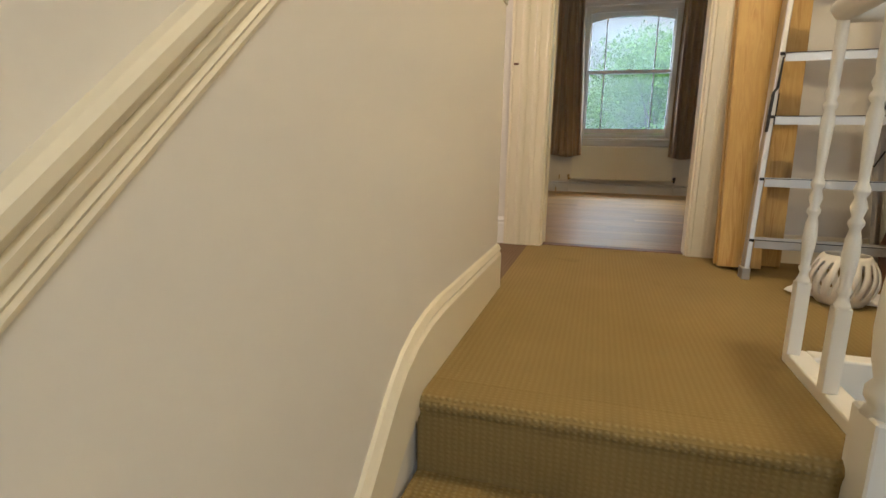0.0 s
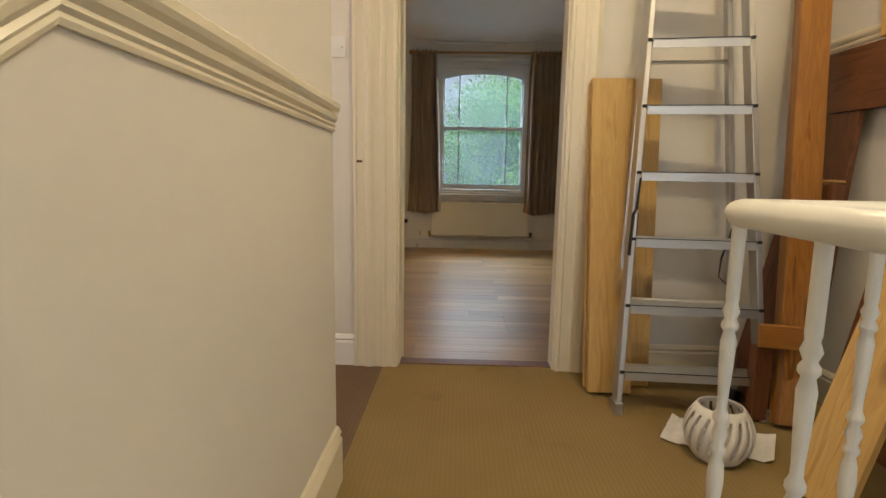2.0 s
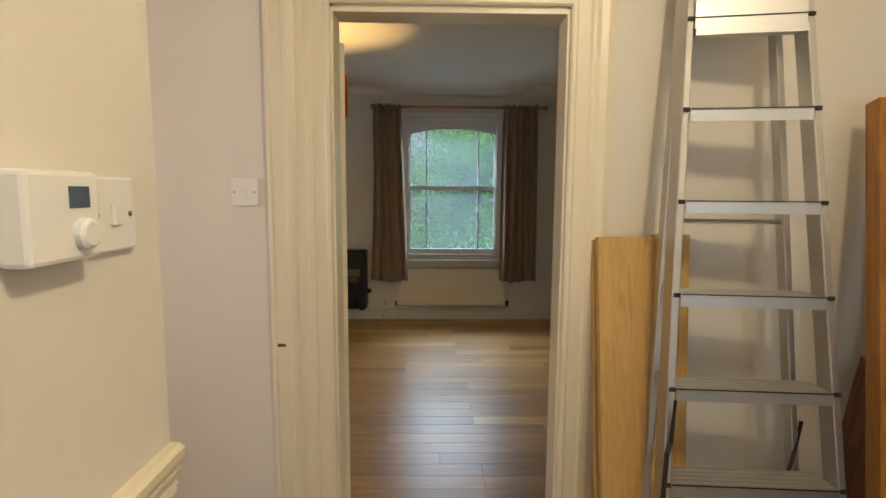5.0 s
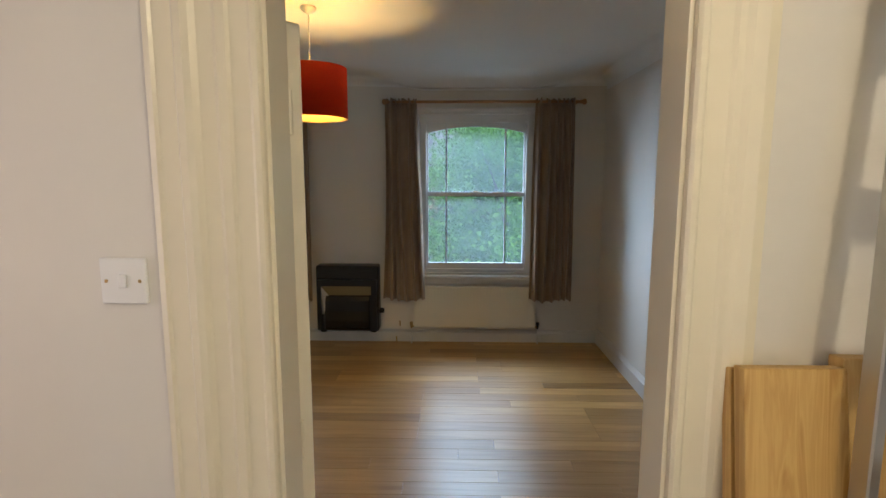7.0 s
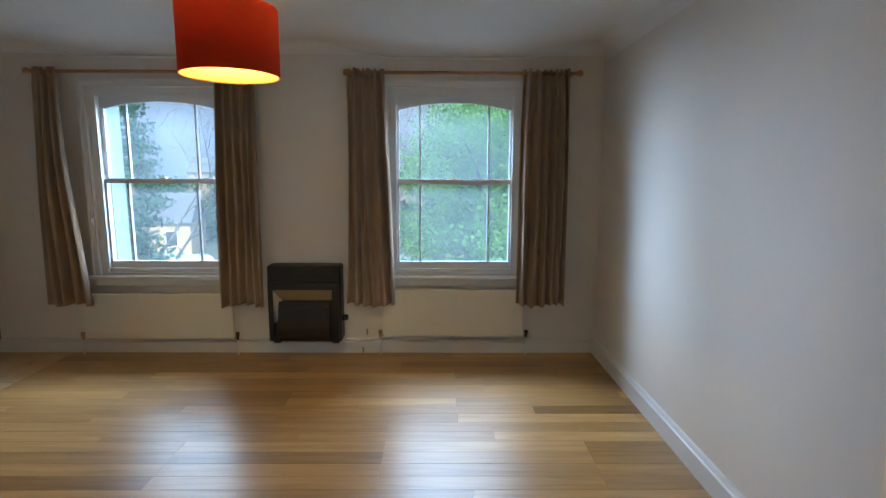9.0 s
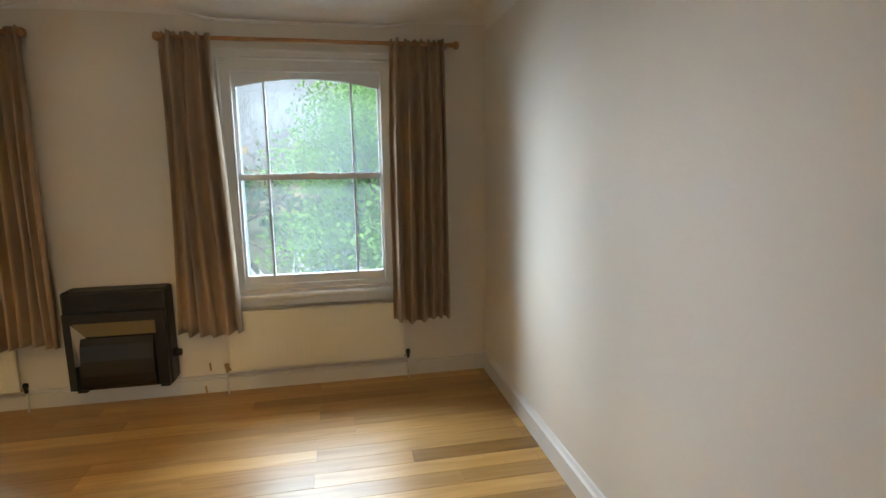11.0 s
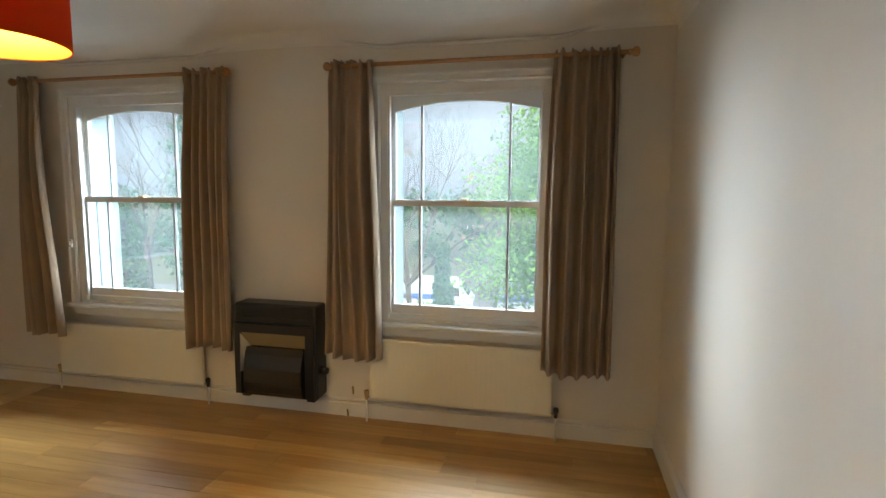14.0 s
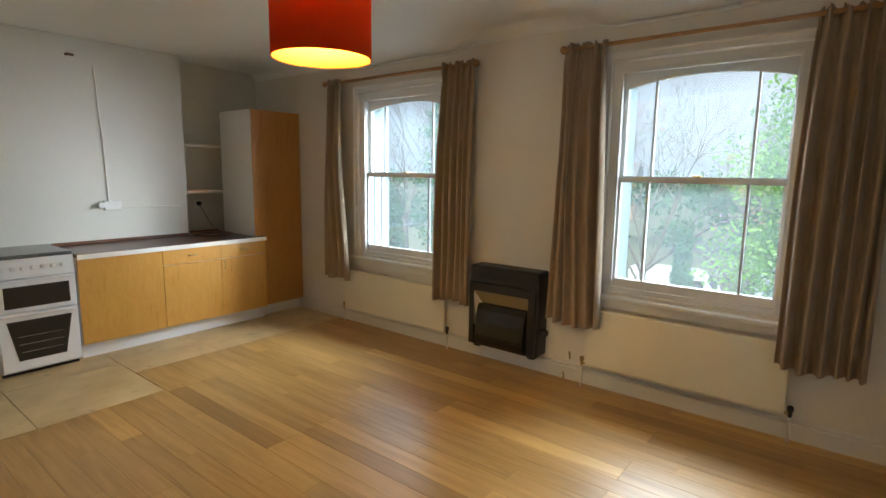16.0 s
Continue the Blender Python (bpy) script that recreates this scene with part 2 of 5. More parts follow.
def glass():
    """Old window glass, faintly misted."""
    k = Mat("window_glass", 0.0)
    g = k.node("ShaderNodeBsdfGlossy", Roughness=0.02)
    tr = k.node("ShaderNodeBsdfTransparent", Color=(0.9, 0.95, 0.95, 1))
    mist = k.node("ShaderNodeBsdfTranslucent", Color=(0.72, 0.88, 0.95, 1))
    veil = k.node("ShaderNodeMixShader")
    n = k.node("ShaderNodeMapRange")
    n.inputs["To Min"].default_value, n.inputs["To Max"].default_value = 0.02, 0.05
    k.link(k.noise(2.6, 4), n.inputs["Value"])
    k.link(n.outputs[0], veil.inputs[0])
    k.link(tr.outputs[0], veil.inputs[1])
    k.link(mist.outputs[0], veil.inputs[2])
    fr = k.node("ShaderNodeLayerWeight", Blend=0.5)
    mx = k.node("ShaderNodeMixShader")
    k.link(k.math("ADD", k.math("MULTIPLY", k.math("POWER", fr.outputs["Facing"], 5.0), 0.8), 0.05), mx.inputs[0])
    k.link(veil.outputs[0], mx.inputs[1])
    k.link(g.outputs[0], mx.inputs[2])
    k.link(mx.outputs[0], k.t.nodes["Material Output"].inputs[0])
    return k.m


M_GLASS = glass()
M_OVENGLASS = painted("dark_oven_glass", (0.02, 0.018, 0.016), 0.1, 0.2, 0.0)


def shade_cloth():
    k = Mat("red_shade_fabric", 0.8)
    k.color(k.mix(k.noise(150, 2), (0.8, 0.1, 0.008), (0.88, 0.14, 0.012)))
    tr = k.node("ShaderNodeBsdfTranslucent", Color=(1.0, 0.22, 0.012, 1))
    mx = k.node("ShaderNodeMixShader", Fac=0.72)
    k.link(k.b.outputs[0], mx.inputs[1])
    k.link(tr.outputs[0], mx.inputs[2])
    k.link(mx.outputs[0], k.t.nodes["Material Output"].inputs[0])
    return k.m


M_SHADE = shade_cloth()
M_LINING = painted("shade_lining", (0.88, 0.62, 0.16), 0.6, 0.02, 0.02)


def leaves(name, a, b):
    k = Mat(name, 0.55, 0, 0.3)
    geo = k.node("ShaderNodeNewGeometry")
    k.color(k.mix(geo.outputs["Random Per Island"], a, b))
    tr = k.node("ShaderNodeBsdfTranslucent", Color=(b[0] * 1.4, b[1] * 1.5, b[2], 1))
    mx = k.node("ShaderNodeMixShader", Fac=0.35)
    k.link(k.b.outputs[0], mx.inputs[1])
    k.link(tr.outputs[0], mx.inputs[2])
    k.link(mx.outputs[0], k.t.nodes["Material Output"].inputs[0])
    return k.m


M_LEAF = leaves("spring_leaves", (0.06, 0.14, 0.03), (0.18, 0.34, 0.07))
M_EVERGREEN = leaves("evergreen_leaves", (0.02, 0.06, 0.025), (0.05, 0.12, 0.045))
M_BARK = painted("grey_bark", (0.12, 0.095, 0.075), 0.85, 0.5, 0.8, 3, 12)
M_GRASS = painted("grass_ground", (0.085, 0.095, 0.055), 0.95, 0.5, 0.6, 0.3, 4)
M_TARMAC = painted("tarmac", (0.12, 0.12, 0.12), 0.9, 0.3, 0.4)
M_VAN = painted("white_vehicle_paint", (0.5, 0.52, 0.55), 0.25, 0.03, 0.02)
M_BRICK = painted("distant_brick", (0.34, 0.25, 0.16), 0.85, 0.3, 0.4, 0.6, 8)
M_OCHRE = painted("ochre_render", (0.5, 0.36, 0.17), 0.85, 0.2, 0.2, 0.6, 8)
M_ROOF = painted("slate_roof", (0.12, 0.12, 0.13), 0.7, 0.3, 0.3)
M_BLUE = painted("blue_paint", (0.05, 0.12, 0.35), 0.3)
M_GREYCARD = painted("pale_grey_board", (0.42, 0.41, 0.38), 0.7, 0.15, 0.2, 2, 20)
M_PAPER = painted("white_paper", (0.8, 0.78, 0.75), 0.8, 0.04, 0.1)
M_SCREEN = painted("grey_display", (0.06, 0.09, 0.13), 0.2)


# ---- shapes ----
def bm_box(bm, x0, x1, y0, y1, z0, z1):
    vs = [bm.verts.new((x, y, z)) for x in (x0, x1) for y in (y0, y1) for z in (z0, z1)]
    for f in ((0, 1, 3, 2), (4, 6, 7, 5), (0, 4, 5, 1), (2, 3, 7, 6), (0, 2, 6, 4), (1, 5, 7, 3)):
        bm.faces.new([vs[i] for i in f])
    return vs


def bevelled(bm, width=0.003, segments=2):
    bmesh.ops.bevel(bm, geom=list(bm.edges), offset=width, segments=segments, affect="EDGES", profile=0.5)
    return bm


def box(x0, x1, y0, y1, z0, z1, bevel=0.0, segments=2):
    bm = bmesh.new()
    bm_box(bm, min(x0, x1), max(x0, x1), min(y0, y1), max(y0, y1), min(z0, z1), max(z0, z1))
    if bevel:
        bevelled(bm, bevel, segments)
    return bm


def lathe(profile, segments=20, centre=(0, 0), bm=None):
    """A turned shape from (radius, z) pairs."""
    bm = bm or bmesh.new()
    rings = []
    for r, z in profile:
        rings.append([bm.verts.new((centre[0] + r * math.cos(2 * math.pi * i / segments), centre[1] + r * math.sin(2 * math.pi * i / segments), z)) for i in range(segments)])
    for a, b in zip(rings, rings[1:]):
        for i in range(segments):
            j = (i + 1) % segments
            bm.faces.new((a[i], a[j], b[j], b[i]))
    bm.faces.new(rings[0][::-1])
    bm.faces.new(rings[-1])
    return bm


def tube(points, radius, segments=8, bm=None, squash=1.0):
    """A round bar along points."""
    bm = bm or bmesh.new()
    pts = [Vector(p) for p in points]
    rings = []
    for i, p in enumerate(pts):
        d = (pts[min(i + 1, len(pts) - 1)] - pts[max(i - 1, 0)]).normalized()
        side = d.cross(Vector((0, 0, 1)))
        side = side.normalized() if side.length > 1e-3 else Vector((1, 0, 0))
        up = side.cross(d).normalized()
        r = radius[i] if isinstance(radius, (list, tuple)) else radius
        rings.append([bm.verts.new(p + side * r * math.cos(2 * math.pi * k / segments) + up * r * squash * math.sin(2 * math.pi * k / segments)) for k in range(segments)])
    for a, b in zip(rings, rings[1:]):
        for i in range(segments):
            j = (i + 1) % segments
            bm.faces.new((a[i], a[j], b[j], b[i]))
    bm.faces.new(rings[0][::-1])
    bm.faces.new(rings[-1])
    return bm


def sweep(profile, path, bm=None):
    """A moulding: profile (out, up) pairs carried along a path of (position, out direction, up direction)."""
    bm = bm or bmesh.new()
    rings = [[bm.verts.new(Vector(p) + Vector(o) * a + Vector(u) * b) for a, b in profile] for p, o, u in path]
    n = len(profile)
    for a, b in zip(rings, rings[1:]):
        for i in range(n):
            j = (i + 1) % n
            bm.faces.new((a[i], a[j], b[j], b[i]))
    bm.faces.new(rings[0][::-1])
    bm.faces.new(rings[-1])
    return bm


def part(name, bm, material, parent=None, label="", smooth=False):
    bmesh.ops.recalc_face_normals(bm, faces=bm.faces)
    me = bpy.data.meshes.new(name)
    bm.to_mesh(me)
    bm.free()
    me.materials.append(material)
    if smooth:
        for p in me.polygons:
            p.use_smooth = True
    ob = new(name, me)
    if parent:
        ob.parent = parent
    if label:
        ob["label"] = label
    return ob


def thing(name, label, category, at=(0, 0, 0), group="", turn=(0, 0, 0)):
    ob = new(name)
    ob.empty_display_size = 0.1
    ob.matrix_basis = pose(*at, *turn)
    return tagged(ob, label, category, group)


def setting(name, bm, material, label, category, smooth=False):
    return tagged(part(name, bm, material, None, "", smooth), label, category, "", "structure")


# ---- the large structure ----
WX, WALL_Y, ROOM_Z, CEIL = 1.49, 6.79, -0.03, 2.66     # party wall, window wall, room floor, ceiling
STAIR_X, STAIR_END, PART_Y = -0.405, 1.50, 2.46        # wall along the stairs, its far end, hall face of the partition
WEST = -4.70
WINDOWS = (("window_1", 0.215), ("window_2", -2.335))   # centres
HALF, SILL_Z, HEAD_Z = 0.575, 0.70, 2.30                # opening in the wall


def wall_with_openings(name, x0, x1, y0, y1, z0, z1, openings, material, label):
    bm = bmesh.new()
    x = x0
    for a, b, c, d in sorted(openings):
        bm_box(bm, x, a, y0, y1, z0, z1)
        if c > z0:
            bm_box(bm, a, b, y0, y1, z0, c)
        bm_box(bm, a, b, y0, y1, d, z1)
        x = b
    bm_box(bm, x, x1, y0, y1, z0, z1)
    return setting(name, bm, material, label, "wall")


wall_with_openings("wall_window", WEST - 0.3, WX + 0.3, WALL_Y, WALL_Y + 0.36, -0.25, 3.1,
                   [(cx - HALF, cx + HALF, SILL_Z, HEAD_Z) for _, cx in WINDOWS], M_ROOM_WALL, "white plastered window wall with two sash windows")
setting("wall_party", box(WX, WX + 0.25, 1.0, WALL_Y, -0.25, 3.1), M_ROOM_WALL, "long white plastered party wall", "wall")
setting("wall_west", box(WEST - 0.25, WEST, 2.6, WALL_Y, -0.25, 3.1), M_KITCHEN_WALL, "white plastered wall behind the kitchen units", "wall")
setting("chimney_breast", box(WEST, -4.42, 2.61, 5.78, -0.03, CEIL, 0.012), M_KITCHEN_WALL, "white plastered chimney breast behind the cooker", "wall")
wall_with_openings("wall_partition", WEST - 0.25, WX, PART_Y, PART_Y + 0.14, -0.25, 3.1,
                   [(-0.355, 0.425, -0.25, 2.055)], M_HALL_WALL, "cream painted partition with the open doorway")
setting("wall_stair", box(STAIR_X - 0.11, STAIR_X, -3.2, STAIR_END, -3.0, 3.1), M_HALL_WALL, "cream painted wall beside the stairs", "wall")
setting("wall_passage", box(-2.2, -2.1, -0.1, PART_Y, -0.25, 3.1), M_HALL_WALL, "cream painted wall at the end of the side passage", "wall")
setting("wall_passage_side", box(-2.1, STAIR_X - 0.11, 1.4, 1.5, -0.25, 3.1), M_HALL_WALL, "cream painted side wall of the passage", "wall")
setting("wall_stair_end", box(STAIR_X, WX + 0.25, -3.3, -3.2, -3.0, 3.1), M_HALL_WALL, "cream painted wall at the foot of the stairs", "wall")
setting("wall_well", box(WX, WX + 0.25, -3.2, 1.0, -3.0, 3.1), M_HALL_WALL, "cream painted wall beside the stairwell", "wall")
setting("ceiling_hall", box(-2.2, WX, -3.2, PART_Y, CEIL, CEIL + 0.12), M_CEILING, "white painted hall ceiling", "ceiling")

# room ceiling with its rounded cove along the window wall and the party wall
bm = box(WEST, WX, PART_Y + 0.14, WALL_Y, CEIL, CEIL + 0.12)
def cove(bm, a, b, out, r=0.13):
    prof = [(0.0, 0.0), (0.0, -r)] + [(r * (1 - math.cos(t)), -r * (1 - math.sin(t))) for t in [k * math.pi / 16 for k in range(1, 8)]] + [(r, 0.0)]
    sweep(prof, [(a, out, ZZ), (b, out, ZZ)], bm)


def over_window(x):
    """1 over a window, 0 at the piers, and smooth between them."""
    d = min(abs(x - cx) for _, cx in WINDOWS)
    t = min(max((1.12 - d) / 0.62, 0.0), 1.0)
    return t * t * (3 - 2 * t)


ZZ = (0, 0, 1)
cove(bm, (WX, WALL_Y, CEIL), (WX, PART_Y + 0.14, CEIL), (-1, 0, 0))
rows = []
OUTS = [0.0, 0.004, 0.012, 0.025, 0.042, 0.065, 0.095, 0.13, 0.19, 0.26, 0.34, 0.42, 0.5]
for k in range(125):
    x = WEST + (WX - WEST) * k / 124
    w = over_window(x)
    row = []
    for o in OUTS:
        round_off = 0.10 - math.sqrt(max(0.10 ** 2 - (0.10 - o) ** 2, 0)) if o < 0.10 else 0.0
        row.append(bm.verts.new((x, WALL_Y - o, CEIL - 0.004 - w * 0.105 * (1 - o / 0.5) ** 2 - (1 - w) * round_off * 0.9)))
    rows.append(row)
for a, b in zip(rows, rows[1:]):
    for k in range(len(OUTS) - 1):
        bm.faces.new((a[k], b[k], b[k + 1], a[k + 1]))
setting("ceiling_room", bm, M_CEILING, "white painted ceiling with a plaster cove dipping over the windows", "ceiling")
for _, cx in WINDOWS:
    xs = [cx + 0.92 * (k / 12 - 1) for k in range(25)]
    setting("trim", sweep([(0, 0), (0.016, 0.003), (0.018, 0.010), (0.010, 0.018), (0, 0.019)],
            [((x, WALL_Y, CEIL - 0.030 - 0.105 * over_window(x)), (0, -1, 0), ZZ) for x in xs]), M_CEILING,
            "thin white plaster bead above the window", "trim")

# floors
setting("floor_base", box(WEST, WX, PART_Y + 0.02, WALL_Y, -0.25, ROOM_Z - 0.012), M_DARK, "dark subfloor under the laminate", "floor")
setting("floor_hall", box(STAIR_X, 0.452, 0.6405, PART_Y + 0.02, -0.25, 0.0), M_CARPET, "worn beige ribbed carpet on the landing", "floor")
setting("floor_landing", box(0.452, WX, 1.0555, PART_Y, -0.25, -0.0), M_CARPET, "worn beige ribbed carpet under the ladder", "floor")
setting("floor_passage", box(-2.1, STAIR_X, 1.5, PART_Y, -0.25, -0.002), M_CARPET_DARK, "brown carpet in the side passage", "floor")
setting("floor_lower", box(STAIR_X, WX, -3.2, 1.05, -3.0, -2.9), M_VINYL, "pale floor at the bottom of the stairwell", "floor")
setting("threshold", box(-0.330, 0.406, PART_Y + 0.02, PART_Y + 0.10, -0.012, 0.004, 0.004), M_BROWNWOOD, "dark wooden threshold strip in the doorway", "trim")

# the stairs below the landing
stairs = thing("staircase", "flight of stairs covered in worn ribbed beige carpet", "stairs", (0, 0.55, 0))
stairs["kind"] = "structure"
RISE, GOING = 0.185, 0.245
for k in range(0, 12):
    prof = []
    y1 = 0.07 if k == 0 else -GOING * k + GOING
    y0 = -GOING * k - 0.0
    top = -RISE * k
    if k == 0:
        y0, y1 = 0.0, 0.07
    nose = 0.016
    pr = [(y0, top - RISE)] + [(y0 - nose * math.sin(t) * 1.0, top - 0.03 + 0.03 * -math.cos(t)) for t in [math.pi * j / 8 for j in range(0, 8)]][::1]
    pts = [(y0, top - RISE - 0.03), (y0, top - 0.05)] + [(y0 + 0.022 - 0.03 * math.cos(a), top - 0.024 + 0.024 * math.sin(a)) for a in [radians(q) for q in (-35, 0, 30, 60, 90)]] + [(y1 + 0.02, top), (y1 + 0.02, top - RISE - 0.03)]
    bm = bmesh.new()
    sweep(pts, [((STAIR_X + 0.012, 0, 0), (0, 1, 0), (0, 0, 1)), ((0.44, 0, 0), (0, 1, 0), (0, 0, 1))], bm)
    part("step", bm, M_CARPET, stairs)
setting("stair_string", sweep([(0, -0.3), (0, 0.0), (0.035, 0.0), (0.035, -0.3)],
        [((0.443, 0.55, 0.0), (1, 0, 0), (0, 0, 1)), ((0.443, -2.6, -2.4), (1, 0, 0), (0, 0, 1))]), M_WHITE, "white painted stair string board", "trim")
setting("landing_edge", box(0.452, 0.507, 0.64, 1.05, -0.25, 0.03, 0.006), M_WHITE, "white painted edge board of the landing", "trim")
setting("landing_edge", box(0.507, WX, 1.0, 1.055, -0.25, 0.03, 0.006), M_WHITE, "white painted edge board of the landing", "trim")
setting("well_side", box(0.475, 0.53, -3.2, 0.62, -3.0, -2.45), M_WHITE, "white painted panel under the stairs", "wall")

# dado rail and skirting on the stair wall
RAIL = [(0, 0), (0.005, 0.0), (0.007, 0.006), (0.005, 0.011), (0.009, 0.016), (0.006, 0.022), (0.013, 0.030), (0.015, 0.040), (0.010, 0.044), (0.018, 0.050), (0.022, 0.058), (0.022, 0.070), (0.014, 0.076), (0.0, 0.077)]
X1 = (1, 0, 0)
slope = [((STAIR_X, -2.2, -1.262), X1, (0, 0, 1.15)), ((STAIR_X, 0.45, 0.998), X1, (0, 0, 1.1)), ((STAIR_X, 0.51, 1.041), X1, (0, 0, 1.05)), ((STAIR_X, STAIR_END, 1.029), X1, (0, 0, 1.05))]
setting("trim", sweep(RAIL, slope), M_TRIM, "cream painted moulded dado rail along the stair wall", "trim")
SK = [(0, 0), (0.018, 0), (0.018, 0.115), (0.010, 0.125), (0.016, 0.135), (0.008, 0.15), (0, 0.155)]
SK_STAIR = [(0, -0.20), (0.018, -0.20), (0.018, -0.040), (0.011, -0.030), (0.016, -0.020), (0.008, -0.004), (0, 0.0)]
path = [((STAIR_X, y, z), X1, ZZ) for y, z in ((-2.2, -2.13), (0.27, -0.045), (0.41, 0.085), (0.47, 0.125), (0.54, 0.152), (0.62, 0.168), (0.72, 0.175), (STAIR_END, 0.172))]
setting("baseboard", sweep(SK_STAIR, path), M_TRIM, "cream painted skirting board curving down the stairs", "trim")


def skirting(a, b, out, z, material, label, high=0.14, deep=0.018):
    s = high / 0.155
    prof = [(o * deep / 0.018, u * s) for o, u in SK]
    return setting("baseboard", sweep(prof, [((*a, z), out, ZZ), ((*b, z), out, ZZ)]), material, label, "trim")


skirting((-2.1, PART_Y), (-0.50, PART_Y), (0, -1, 0), 0, M_WHITE, "white painted skirting board beside the doorway", 0.15)
skirting((0.53, PART_Y), (WX, PART_Y), (0, -1, 0), 0, M_TRIM, "cream painted skirting board behind the planks", 0.14)
skirting((WX, PART_Y), (WX, 1.05), (-1, 0, 0), 0, M_TRIM, "cream painted skirting board on the landing", 0.14)
skirting((-4.0, WALL_Y), (WX, WALL_Y), (0, -1, 0), ROOM_Z, M_SKIRT, "worn white skirting board under the windows", 0.13)
skirting((WX, WALL_Y), (WX, PART_Y + 0.14), (-1, 0, 0), ROOM_Z, M_SKIRT, "white painted skirting board along the party wall", 0.155, 0.022)
setting("trim", sweep(RAIL, [((WX, PART_Y, 1.42), (-1, 0, 0), (0, 0, 1)), ((WX, 1.0, 1.42), (-1, 0, 0), (0, 0, 1))]), M_TRIM, "cream painted dado rail on the landing wall", "trim")

# door lining and architraves of the doorway
ARCH = [(0.000, 0.0), (0.022, 0.0), (0.028, 0.006), (0.028, 0.016), (0.023, 0.022), (0.023, 0.060), (0.027, 0.068), (0.027, 0.080), (0.032, 0.092), (0.034, 0.115), (0.028, 0.136), (0.0, 0.140)]
WIDE = [(0.000, 0.0), (0.022, 0.0), (0.027, 0.004), (0.028, 0.014), (0.024, 0.020), (0.024, 0.052), (0.029, 0.058), (0.030, 0.074), (0.024, 0.082), (0.025, 0.110), (0.032, 0.120), (0.036, 0.132), (0.034, 0.146), (0.026, 0.152), (0.025, 0.186), (0.029, 0.192), (0.026, 0.204), (0.0, 0.208)]
setting("door_frame", sweep(WIDE, [((-0.338, PART_Y, 0), (0, -1, 0), (-1, 0, 0)), ((-0.338, PART_Y, 2.20), (0, -1, 0), (-1, 0, 0))]), M_TRIM, "wide cream gloss moulded architrave beside the doorway", "door frame")
setting("door_frame", sweep(ARCH, [((-0.3375, PART_Y, 2.055), (0, -1, 0), (0, 0, 1)), ((0.4, PART_Y, 2.055), (0, -1, 0), (0, 0, 1)), ((0.415, PART_Y, 2.055), (0, -1, 0), (1, 0, 1)), ((0.415, PART_Y, 0), (0, -1, 0), (1, 0, 0))]), M_TRIM,
        "cream gloss moulded architrave round the doorway", "door frame")
for x0, x1, y0, y1, z0, z1 in ((-0.352, -0.330, -0.006, 0.104, -0.03, 2.05), (0.406, 0.43, -0.006, 0.104, -0.03, 2.05), (-0.330, 0.406, -0.006, 0.104, 2.035, 2.06), (-0.362, -0.3525, 0.104, 0.147, -0.03, 2.06), (0.424, 0.436, 0.104, 0.147, -0.03, 2.06)):
    setting("door_lining", box(x0, x1, PART_Y + y0, PART_Y + y1, z0, z1), M_TRIM, "cream gloss door lining with its rebate", "door frame")


# ---- windows, curtains, radiators, heater ----
def arch_z(u, half, spring, rise):
    """Height of the shallow arch at u from the middle."""
    return spring + rise * (1 - (u / half) ** 2)


